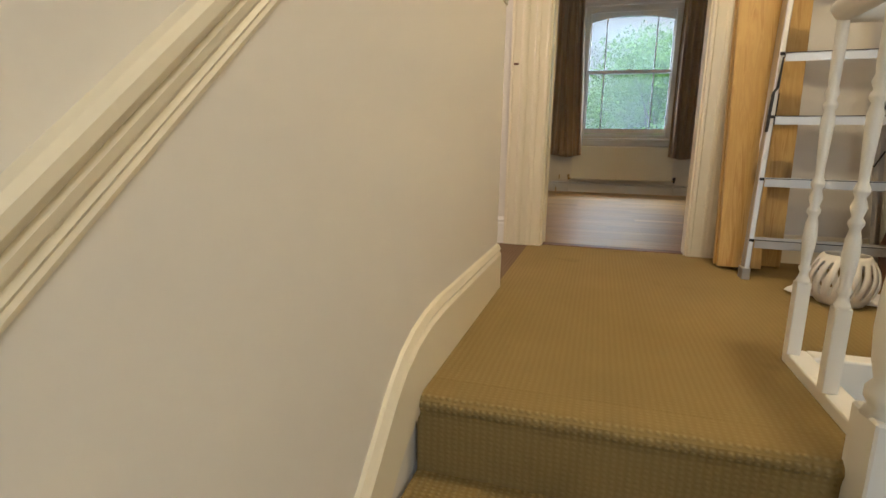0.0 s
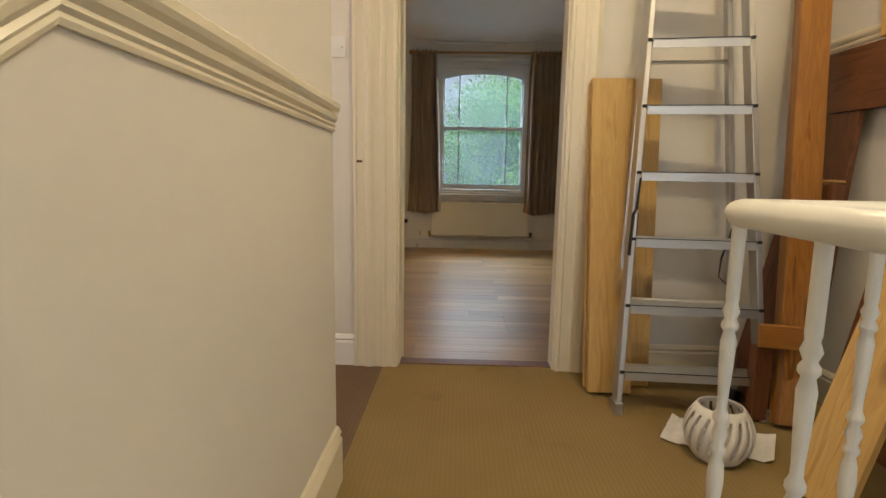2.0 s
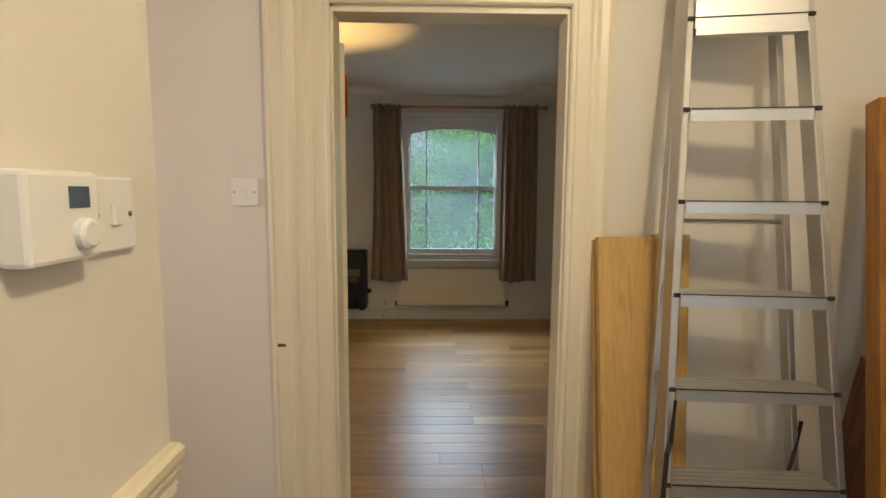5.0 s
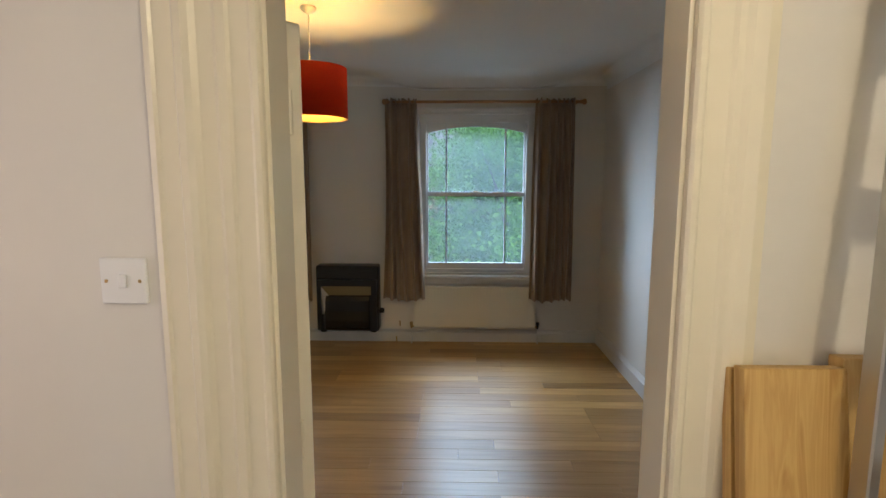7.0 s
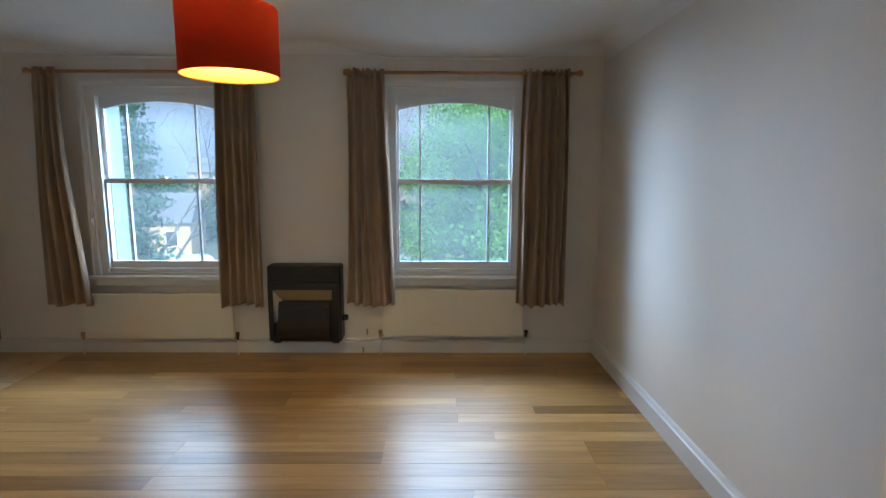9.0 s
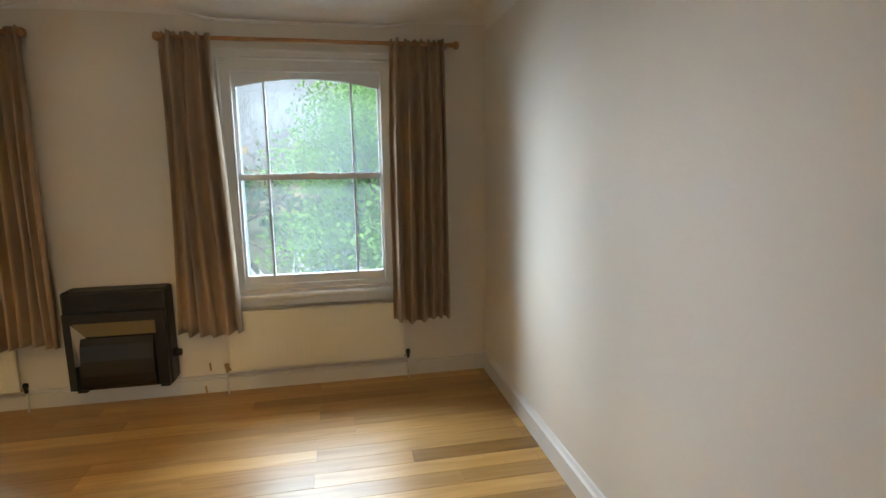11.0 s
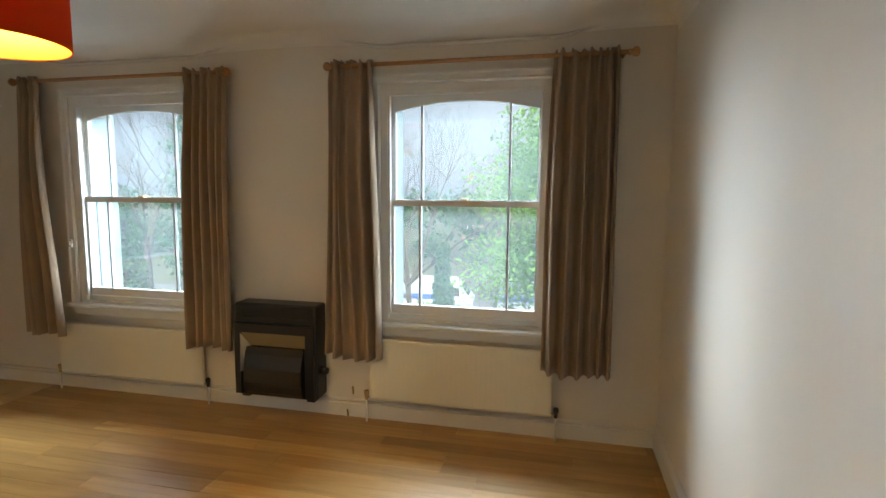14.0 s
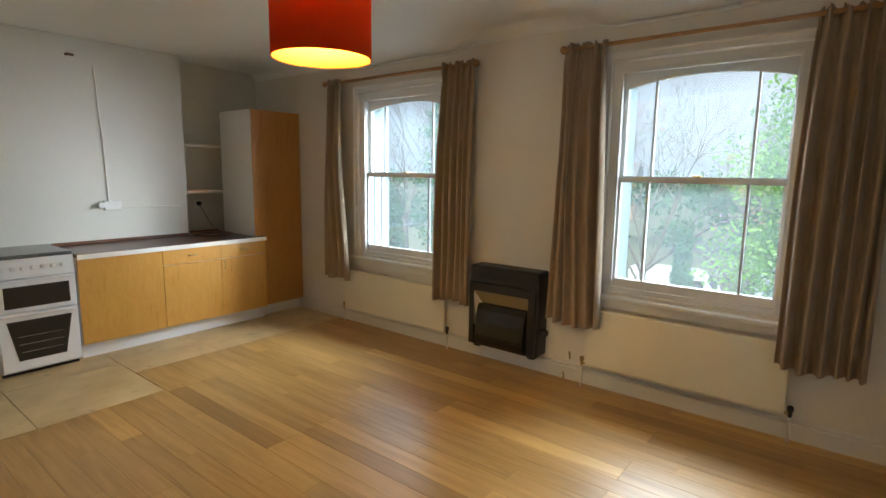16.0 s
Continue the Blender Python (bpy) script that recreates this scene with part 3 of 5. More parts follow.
def make_window(name, cx):
    win = tagged(new(name), "white painted wooden sash window with an arched top sash", "window", "", "structure")
    win.matrix_basis = pose(cx, WALL_Y, SILL_Z)
    gh, spring, rise = 0.485, 2.125 - SILL_Z, 0.062
    o = 0.012
    # box frame: jambs, head, bottom
    bm = bmesh.new()
    bm_box(bm, -HALF + 0.002, -0.515, 0.004, 0.14, 0.0, 1.60)
    bm_box(bm, 0.515, HALF - 0.002, 0.004, 0.14, 0.0, 1.60)
    bm_box(bm, -0.515, 0.515, 0.004, 0.14, 1.545, 1.598)
    bm_box(bm, -0.515, 0.515, 0.03, 0.16, 0.002, 0.035)
    part("window_frame", bm, M_SASH, win)
    for sx in (-1, 1):
        bm = box(sx * 0.515, sx * 0.500, 0.005, 0.035, 0.035, 1.545, 0.003)
        part("staff_bead", bm, M_SASH, win)
    bm = box(-0.515, 0.515, 0.006, 0.035, 1.52, 1.545, 0.003)
    part("staff_bead", bm, M_SASH, win)
    # architrave on the wall
    prof = [(0, 0), (0.012, 0), (0.022, 0.01), (0.016, 0.022), (0.018, 0.05), (0.026, 0.06), (0.026, 0.072), (0, 0.075)]
    part("architrave", sweep(prof, [((-HALF + 0.01, 0, -0.02), (0, -1, 0), (-1, 0, 0)), ((-HALF + 0.01, 0, 1.59), (0, -1, 0), (-1, 0, 1)), ((HALF - 0.01, 0, 1.59), (0, -1, 0), (1, 0, 1)), ((HALF - 0.01, 0, -0.02), (0, -1, 0), (1, 0, 0))]), M_SASH, win)
    # sill board and apron below it
    part("window_sill", box(-0.66, 0.66, -0.055, 0.10, -0.05, -0.022, 0.008), M_SASH, win)
    part("apron", box(-0.62, 0.62, -0.016, -0.001, -0.115, -0.052, 0.004), M_SASH, win)
    # upper sash, behind, with the arched head
    up = part("sash", bevelled_frame(gh, 0.80, spring, rise, 0.085, 0.125, 0.785, 0.83), M_SASH, win, "upper sash with an arched head")
    lo = part("sash", lower_frame(gh, 0.04, 0.10, 0.788, 0.826, 0.038, 0.080), M_SASH, win, "lower sash")
    for sash, y, z0, z1 in ((up, 0.105, 0.83, None), (lo, 0.058, 0.10, 0.788)):
        edges = (-gh, -0.300, 0.300, gh)
        for i in (1, 2):
            u = edges[i]
            top = z1 if z1 else arch_z(u, gh, spring, rise) + 0.004
            part("glazing_bar", sweep([(-0.007, -0.014), (0.007, -0.014), (0.009, 0.004), (0.009, 0.013), (-0.009, 0.013), (-0.009, 0.004)],
                 [((u, y, z0 - 0.004), (1, 0, 0), (0, 1, 0)), ((u, y, top), (1, 0, 0), (0, 1, 0))]), M_BAR, sash)
        for i in range(3):
            a, b = edges[i] + 0.002, edges[i + 1] - 0.002
            bm = bmesh.new()
            low = [(a, z0 - 0.006), (b, z0 - 0.006)]
            n = 7
            hi = [(b + (a - b) * k / n, (z1 + 0.006) if z1 else arch_z(b + (a - b) * k / n, gh, spring, rise) + 0.01) for k in range(n + 1)]
            front = [bm.verts.new((p, y - 0.002, q)) for p, q in low + hi]
            back = [bm.verts.new((p, y + 0.002, q)) for p, q in low + hi]
            bm.faces.new(front)
            bm.faces.new(back[::-1])
            for k in range(len(front)):
                j = (k + 1) % len(front)
                bm.faces.new((front[k], front[j], back[j], back[k]))
            pane = part("pane", bm, M_GLASS, sash)
            pane.visible_shadow = False
    part("sash_fastener", box(-0.025, 0.025, 0.055, 0.10, 0.826, 0.84, 0.004), M_BRASS, win, "small brass sash fastener")
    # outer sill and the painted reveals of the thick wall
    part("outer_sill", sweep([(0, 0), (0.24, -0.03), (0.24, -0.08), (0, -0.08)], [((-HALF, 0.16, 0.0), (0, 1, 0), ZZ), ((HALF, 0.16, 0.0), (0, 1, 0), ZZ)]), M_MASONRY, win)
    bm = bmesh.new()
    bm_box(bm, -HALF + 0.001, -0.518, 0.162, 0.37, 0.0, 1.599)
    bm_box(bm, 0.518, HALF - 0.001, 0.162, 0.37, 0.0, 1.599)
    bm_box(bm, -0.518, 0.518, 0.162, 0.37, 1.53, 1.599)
    part("outer_reveal", bm, M_MASONRY, win, "white painted outer reveal, dimmed in its colour")
    return win


def bevelled_frame(gh, z_low, spring, rise, y0, y1, m0, m1):
    """Top sash: stiles, meeting rail, and a head cut to a shallow arch."""
    bm = bmesh.new()
    bm_box(bm, -0.515, -gh, y0, y1, m0, 1.545)
    bm_box(bm, gh, 0.515, y0, y1, m0, 1.545)
    bm_box(bm, -gh, gh, y0, y1, m0, m1)
    n = 16
    us = [-gh + 2 * gh * k / n for k in range(n + 1)]
    a = [bm.verts.new((u, y0, arch_z(u, gh, spring, rise))) for u in us]
    b = [bm.verts.new((u, y0, 1.545)) for u in us]
    c = [bm.verts.new((u, y1, arch_z(u, gh, spring, rise))) for u in us]
    d = [bm.verts.new((u, y1, 1.545)) for u in us]
    for k in range(n):
        bm.faces.new((a[k], a[k + 1], b[k + 1], b[k]))
        bm.faces.new((c[k], d[k], d[k + 1], c[k + 1]))
        bm.faces.new((a[k], c[k], c[k + 1], a[k + 1]))
        bm.faces.new((b[k], b[k + 1], d[k + 1], d[k]))
    return bm


def lower_frame(gh, z0, z1, m0, m1, y0, y1):
    bm = bmesh.new()
    bm_box(bm, -0.515, -gh, y0, y1, z0, m1)
    bm_box(bm, gh, 0.515, y0, y1, z0, m1)
    bm_box(bm, -gh, gh, y0, y1, z0, z1)
    bm_box(bm, -gh, gh, y0, y1, m0, m1)
    return bm


def make_curtain(x_top0, x_top1, x_bot0, x_bot1, folds, seed, label, z_top=2.428, z_bot=0.44, y=WALL_Y - 0.085):
    rnd = random.Random(seed)
    ob = thing("curtain", label, "curtain", ((x_top0 + x_top1) / 2, y, z_bot), "curtains")
    cols, rows = folds * 12, 30
    ph = [rnd.uniform(-0.5, 0.5) for _ in range(folds + 1)]
    am = [rnd.uniform(0.45, 1.25) for _ in range(folds + 1)]
    wid = [rnd.uniform(0.55, 1.5) for _ in range(folds)]
    cum = [sum(wid[:i]) / sum(wid) for i in range(folds + 1)]
    drift = [rnd.uniform(-0.02, 0.02) for _ in range(folds + 1)]
    bm = bmesh.new()
    grid = []
    for r in range(rows + 1):
        v = r / rows
        x0, x1 = x_top0 + (x_bot0 - x_top0) * (v ** 1.4), x_top1 + (x_bot1 - x_top1) * (v ** 1.4)
        row = []
        for c in range(cols + 1):
            u = c / cols
            f = u * folds
            k = min(int(f), folds - 1)
            uu = cum[k] + (cum[k + 1] - cum[k]) * (f - k)
            amp = (0.026 + 0.026 * min(v * 3.0, 1)) * (am[k] + (am[k + 1] - am[k]) * (f - k))
            pinch = 0.022 * math.sin(f * 2 * math.pi * 3 + 1 + 1.5 * math.sin(v * 60)) * max(0, 1 - v * 10) ** 0.7
            uu = cum[k] + (cum[k + 1] - cum[k]) * (f - k)
            mixf = drift[k] + (drift[k + 1] - drift[k]) * (f - k)
            x = x0 + (x1 - x0) * (uu + 0.02 * math.sin(f * 2 * math.pi + ph[k])) + mixf * math.sin(v * 3.5 + ph[k])
            wave = f * 2 * math.pi + ph[k] * 0.6 * v
            dy = amp * (math.sin(wave) + 0.28 * math.sin(2 * wave + 0.8)) + pinch + 0.006 * math.sin(v * 7 + k)
            z = z_top + (z_bot - z_top) * v + 0.014 * math.sin(uu * 7 + seed) * v ** 6 + (0.014 * math.sin(f * 9.0) * max(0, 1 - v * 14))
            row.append(bm.verts.new((x, y + dy - 0.05 * math.sin(min(v * 1.6, 1) * math.pi / 2), z)))
        grid.append(row)
    for r in range(rows):
        for c in range(cols):
            bm.faces.new((grid[r][c], grid[r][c + 1], grid[r + 1][c + 1], grid[r + 1][c]))
    bmesh.ops.translate(bm, verts=bm.verts, vec=(-(x_top0 + x_top1) / 2, -y, -z_bot))
    cl = part("cloth", bm, M_CURTAIN, ob, "", True)
    so = cl.modifiers.new("thickness", "SOLIDIFY")
    so.thickness = 0.003
    return ob


def make_pole(cx, x0, x1):
    ob = thing("curtain_pole", "pine curtain pole with turned finials above the window", "curtain pole", (cx, WALL_Y - 0.085, 2.405), "curtain poles")
    part("pole", tube([(x0 - cx + 0.03, 0, 0), (x1 - cx - 0.03, 0, 0)], 0.014, 12), M_POLE, ob, "", True)
    for x, s in ((x0, 1), (x1, -1)):
        prof = [(0.004, 0), (0.022, 0.006), (0.03, 0.022), (0.026, 0.038), (0.014, 0.048), (0.02, 0.054), (0.02, 0.062), (0.014, 0.066)]
        bm = lathe(prof, 14)
        bmesh.ops.rotate(bm, verts=bm.verts, matrix=Matrix.Rotation(radians(90 * s), 3, "Y"))
        bmesh.ops.translate(bm, verts=bm.verts, vec=(x - cx, 0, 0))
        part("finial", bm, M_POLE, ob, "", True)
    for x in (x0 + 0.09, x1 - 0.09):
        bm = tube([(x - cx, 0, 0), (x - cx, 0.045, -0.004), (x - cx, 0.083, -0.004)], 0.012, 8)
        part("bracket", bm, M_POLE, ob, "", True)
    return ob


def make_radiator(x0, x1, z0, z1):
    w, h = x1 - x0, z1 - z0
    ob = thing("radiator", "cream enamelled panel radiator under the window", "radiator", ((x0 + x1) / 2, WALL_Y, ROOM_Z), "radiators")
    zb = z0 - ROOM_Z
    bm = bmesh.new()
    n = max(int(w / 0.033), 4)
    front, prof = -0.085, []
    pts = []
    for k in range(n):
        for f, d in ((0.0, 0), (0.3, 0.004), (0.7, 0.004), (1.0, 0)):
            if f < 1.0 or k == n - 1:
                pts.append((-w / 2 + w * (k + f) / n, front - d * 0.12))
    rows = []
    for z, inset in ((zb, 0.006), (zb + 0.012, 0.0), (zb + h - 0.012, 0.0), (zb + h, 0.006)):
        rows.append([bm.verts.new((x, y + inset, z)) for x, y in pts])
    for a, b in zip(rows, rows[1:]):
        for k in range(len(pts) - 1):
            bm.faces.new((a[k], a[k + 1], b[k + 1], b[k]))
    bm_box(bm, -w / 2, w / 2, front + 0.006, front + 0.022, zb + 0.002, zb + h - 0.002)
    part("panel", bm, M_RADIATOR, ob)
    for sx in (-1, 1):
        part("wall_bracket", box(sx * w * 0.35, sx * w * 0.35 + 0.03, front + 0.02, -0.001, zb + 0.05, zb + h - 0.05), M_RADIATOR, ob)
        x = sx * (w / 2 + 0.03)
        part("valve", lathe([(0.008, zb - 0.01), (0.012, zb), (0.012, zb + 0.025), (0.017, zb + 0.03), (0.017, zb + 0.055), (0.010, zb + 0.06)], 10, (x, front + 0.015)), M_DARK if sx > 0 else M_BRASS, ob, "dark valve" if sx > 0 else "brass valve")
        part("pipe", tube([(x, front + 0.015, zb), (x, front + 0.015, 0.0)], 0.0075, 8), M_SKIRT, ob, "white painted pipe", True)
        part("connector", tube([(x, front + 0.015, zb + 0.012), (sx * w / 2, front + 0.015, zb + 0.012)], 0.009, 8), M_BRASS, ob)
    return ob


for name, cx in WINDOWS:
    make_window(name, cx)
make_pole(0.285, -0.715, 1.275)
make_pole(-2.41, -3.34, -1.42)
make_curtain(-0.68, -0.375, -0.715, -0.29, 5, 1, "taupe pencil-pleat curtain beside the sash window")
make_curtain(0.79, 1.165, 0.74, 1.18, 6, 2, "taupe pencil-pleat curtain hanging to below the sill")
make_curtain(-3.28, -3.07, -3.31, -2.92, 4, 3, "taupe curtain drawn back beside the sash window")
make_curtain(-1.78, -1.45, -1.81, -1.44, 6, 4, "taupe curtain half covering the sash window")
make_radiator(-0.41, 0.83, 0.14, 0.575)
make_radiator(-3.05, -1.74, 0.115, 0.53)


def make_heater():
    ob = thing("gas_heater", "black wall-mounted gas heater between the curtains", "heater", (-1.08, WALL_Y - 0.004, 0.122))
    w, h = 0.315, 0.675
    bm = bmesh.new()
    bm_box(bm, -w, w, -0.17, 0.0, 0.0, h)
    part("case", bevelled(bm, 0.02, 3), M_BLACK, ob)
    # recess with a bowed firebox in it, below a dull deflector
    z0, z1, x0, x1 = 0.02, 0.47, -0.26, 0.245
    rim = bmesh.new()
    for a, b, c, d in ((-w + 0.012, x0, 0.02, h - 0.14), (x1, w - 0.012, 0.02, h - 0.14), (x0, x1, z1, h - 0.14)):
        bm_box(rim, a, b, -0.196, -0.1705, c, d)
    part("surround", rim, M_BLACK, ob, "black front frame round the recess")
    khaki = painted("dull_deflector", (0.2, 0.155, 0.075), 0.45, 0.2, 0.05)
    part("deflector", sweep([(0, 0), (0.022, 0.0), (0.004, -0.095), (0, -0.095)], [((x0 + 0.012, -0.1705, z1), (0, -1, 0), ZZ), ((x1, -0.1705, z1), (0, -1, 0), ZZ)]), khaki, ob, "dull brass deflector strip")
    bm = bmesh.new()
    tri = [(x0 + 0.001, -0.194, z1 - 0.005), (x0 + 0.001, -0.194, z0 + 0.16), (x0 + 0.075, -0.174, z1 - 0.10), (x0 + 0.02, -0.172, z0 + 0.16)]
    f = [bm.verts.new(p) for p in tri] + [bm.verts.new((p[0], p[1] + 0.002, p[2])) for p in tri]
    for q in ((0, 1, 3, 2), (4, 6, 7, 5), (0, 4, 5, 1), (1, 5, 7, 3), (3, 7, 6, 2), (2, 6, 4, 0)):
        bm.faces.new([f[i] for i in q])
    part("side_deflector", bm, M_ALU, ob, "bright steel side deflector")
    bow = [(0.0, 0.0), (0.020, 0.0), (0.045, 0.03), (0.058, 0.10), (0.055, 0.20), (0.035, 0.30), (0.010, 0.345), (0.0, 0.35)]
    part("firebox", sweep(bow, [((x0 + 0.045, -0.1705, z0), (0, -1, 0), ZZ), ((x1 - 0.02, -0.1705, z0), (0, -1, 0), ZZ)]), M_OVENGLASS, ob, "black bowed firebox front")
    bm = bmesh.new()
    for k in range(7):
        bm_box(bm, -w + 0.06, w - 0.06, -0.176, -0.170, h - 0.03 - k * 0.011, h - 0.035 - k * 0.011)
    part("grille", bm, M_DARK, ob)
    for sx in (-1, 1):
        part("foot", box(sx * (w - 0.09), sx * (w - 0.03), -0.15, -0.1, -0.018, 0.004, 0.004), M_DARK, ob)
    part("control_knob", tube([(w - 0.002, -0.09, 0.2), (w + 0.045, -0.09, 0.2)], [0.028, 0.024], 14), M_DARK, ob, "", True)
    return ob


make_heater()


def make_stub(x, y, z, label):
    ob = thing("pipe_stub", label, "pipe", (x, y, z), "capped pipe stubs")
    part("pipe", tube([(0, 0.0, -0.03), (0, -0.004, 0.0), (0, -0.012, 0.028)], 0.007, 8), M_BRASS, ob)
    return ob


make_stub(-0.60, WALL_Y - 0.025, ROOM_Z + 0.03, "short capped brass pipe at the skirting")
make_stub(-0.565, WALL_Y - 0.006, 0.165, "short capped pipe in the wall above the skirting")

# ---- pendant lamp in the room ----
lampc = thing("pendant_lamp", "red drum pendant lampshade, lit, with a warm yellow inside", "ceiling lamp", (-0.862, 4.69, CEIL))
part("ceiling_rose", lathe([(0.045, 0), (0.045, -0.012), (0.03, -0.03), (0.01, -0.04)], 18), M_PLASTIC, lampc, "", True)
part("cord", tube([(0, 0, -0.03), (0, 0, -0.36)], 0.004, 6), M_PLASTIC, lampc)
part("lamp_holder", lathe([(0.012, -0.34), (0.018, -0.35), (0.02, -0.41), (0.014, -0.42)], 12), M_PLASTIC, lampc)
R, Z0, Z1 = 0.216, -0.640, -0.345
bm = bmesh.new()
seg = 48
ring = [[bm.verts.new((r * math.cos(2 * math.pi * k / seg), r * math.sin(2 * math.pi * k / seg), z)) for k in range(seg)] for r, z in ((R, Z0), (R, Z1), (R - 0.002, Z1), (R - 0.002, Z0))]
for a, b in zip(ring, ring[1:] + ring[:1]):
    for k in range(seg):
        bm.faces.new((a[k], a[(k + 1) % seg], b[(k + 1) % seg], b[k]))
part("shade", bm, M_SHADE, lampc, "red fabric drum shade", True)
bm = bmesh.new()
ring = [[bm.verts.new((r * math.cos(2 * math.pi * k / seg), r * math.sin(2 * math.pi * k / seg), z)) for k in range(seg)] for r, z in ((R - 0.004, Z0 + 0.002), (R - 0.004, Z1 - 0.002), (R - 0.005, Z1 - 0.002), (R - 0.005, Z0 + 0.002))]
for a, b in zip(ring, ring[1:] + ring[:1]):
    for k in range(seg):
        bm.faces.new((a[k], a[(k + 1) % seg], b[(k + 1) % seg], b[k]))
part("lining", bm, M_LINING, lampc, "warm cream lining", True)
for k in range(3):
    a = 2 * math.pi * k / 3
    part("spoke", tube([(0.02 * math.cos(a), 0.02 * math.sin(a), -0.35), ((R - 0.005) * math.cos(a), (R - 0.005) * math.sin(a), Z1 - 0.01)], 0.002, 5), M_PLASTIC, lampc)
bulbm = Mat("lit_bulb", 0.3)
bulbm.b.inputs["Emission Color"].default_value = (1.0, 0.7, 0.35, 1)
bulbm.b.inputs["Emission Strength"].default_value = 6.0
bulb = part("bulb", lathe([(0.012, -0.42), (0.022, -0.45), (0.03, -0.485), (0.026, -0.51), (0.012, -0.525)], 16), bulbm.m, lampc, "glowing bulb", True)
bulb.visible_shadow = False

# ---- door leaf, opened into the room ----
door = thing("door_1", "cream gloss painted door standing open into the room", "door", (-0.348, PART_Y + 0.150, ROOM_Z + 0.008), "", (0, 0, 48))
door["kind"] = "structure"
bm = bmesh.new()
bm_box(bm, 0.0, 0.040, 0.005, 0.72, 0.0, 2.01)
part("leaf", bevelled(bm, 0.003, 1), M_TRIM, door)
for z0, z1 in ((0.2, 0.85), (1.02, 1.86)):
    for y0, y1 in ((0.1, 0.33), (0.40, 0.62)):
        for sx in (1, -1):
            x = 0.040 if sx > 0 else 0.0
            bm = bmesh.new()
            for a, b, c, d in ((y0, y1, z0, z0 + 0.02), (y0, y1, z1 - 0.02, z1), (y0, y0 + 0.02, z0 + 0.02, z1 - 0.02), (y1 - 0.02, y1, z0 + 0.02, z1 - 0.02)):
                bm_box(bm, x + sx * 0.0005, x + sx * 0.008, a, b, c, d)
            part("panel_moulding", bm, M_TRIM, door)
for z in (0.22, 1.05, 1.78):
    part("hinge", box(-0.012, 0.003, -0.002, 0.02, z, z + 0.09, 0.002), M_TRIM, door, "painted-over butt hinge")
    part("hinge", lathe([(0.006, z), (0.006, z + 0.09)], 8, (0.006, 0.0)), M_TRIM, door, "painted-over hinge pin")
part("door_handle", lathe([(0.012, 0.0), (0.012, 0.03), (0.027, 0.045), (0.03, 0.06), (0.02, 0.075)], 14), M_BRASS, door).matrix_basis = pose(0.0, 0.66, 0.98, 0, -90, 0)

# ---- switches and small fittings ----
def make_switch(x, y, z, turn, label, screws=M_BRASS):
    ob = thing("light_switch", label, "light switch", (x, y, z), "light switches", (0, 0, turn))
    part("plate", box(-0.044, 0.044, -0.009, 0, -0.044, 0.044, 0.003), M_PLASTIC, ob)
    part("rocker", box(-0.008, 0.008, -0.014, -0.008, -0.013, 0.013, 0.002), M_PLASTIC, ob)
    for sx in (-1, 1):
        part("screw", tube([(sx * 0.032, -0.0102, 0), (sx * 0.032, -0.006, 0)], 0.0035, 8), screws, ob)
    return ob


make_switch(-0.622, PART_Y, 1.473, 0, "white plastic light switch beside the doorway")
make_switch(STAIR_X, 1.385, 1.452, 90, "white plastic light switch beside the thermostat")
th = thing("thermostat", "white wall thermostat with a small grey display and a dial", "thermostat", (STAIR_X, 1.275, 1.455), "", (0, 0, 90))
part("case", box(-0.052, 0.052, -0.03, 0, -0.045, 0.045, 0.005), M_PLASTIC, th)
part("display", box(0.004, 0.034, -0.0315, -0.028, 0.008, 0.03, 0.001), M_SCREEN, th, "small grey display")
part("dial", lathe([(0.016, 0.0), (0.016, 0.008), (0.012, 0.011)], 18), M_PLASTIC, th, "round white dial").matrix_basis = pose(0.022, -0.029, -0.018, 90, 0, 0)
hook = thing("door_catch", "small brown metal catch on the door frame", "catch", (-0.502, PART_Y - 0.004, 0.972))
part("plate", box(-0.006, 0.006, -0.004, 0.004, -0.012, 0.012, 0.001), M_BROWNWOOD, hook)
part("pin", box(-0.028, 0.004, -0.022, -0.012, -0.006, 0.006, 0.002), M_BROWNWOOD, hook)
part("arm", box(-0.004, 0.004, -0.022, 0.0, -0.005, 0.005, 0.001), M_BROWNWOOD, hook)


latch = thing("curtain_clip", "small white plastic clip on the window architrave", "clip", (-2.925, WALL_Y - 0.027, 1.16))
part("plate", box(-0.012, 0.012, -0.016, 0.0, -0.03, 0.03, 0.003), M_PLASTIC, latch)
part("arm", box(-0.006, 0.006, -0.028, -0.014, -0.012, 0.02, 0.002), M_PLASTIC, latch)


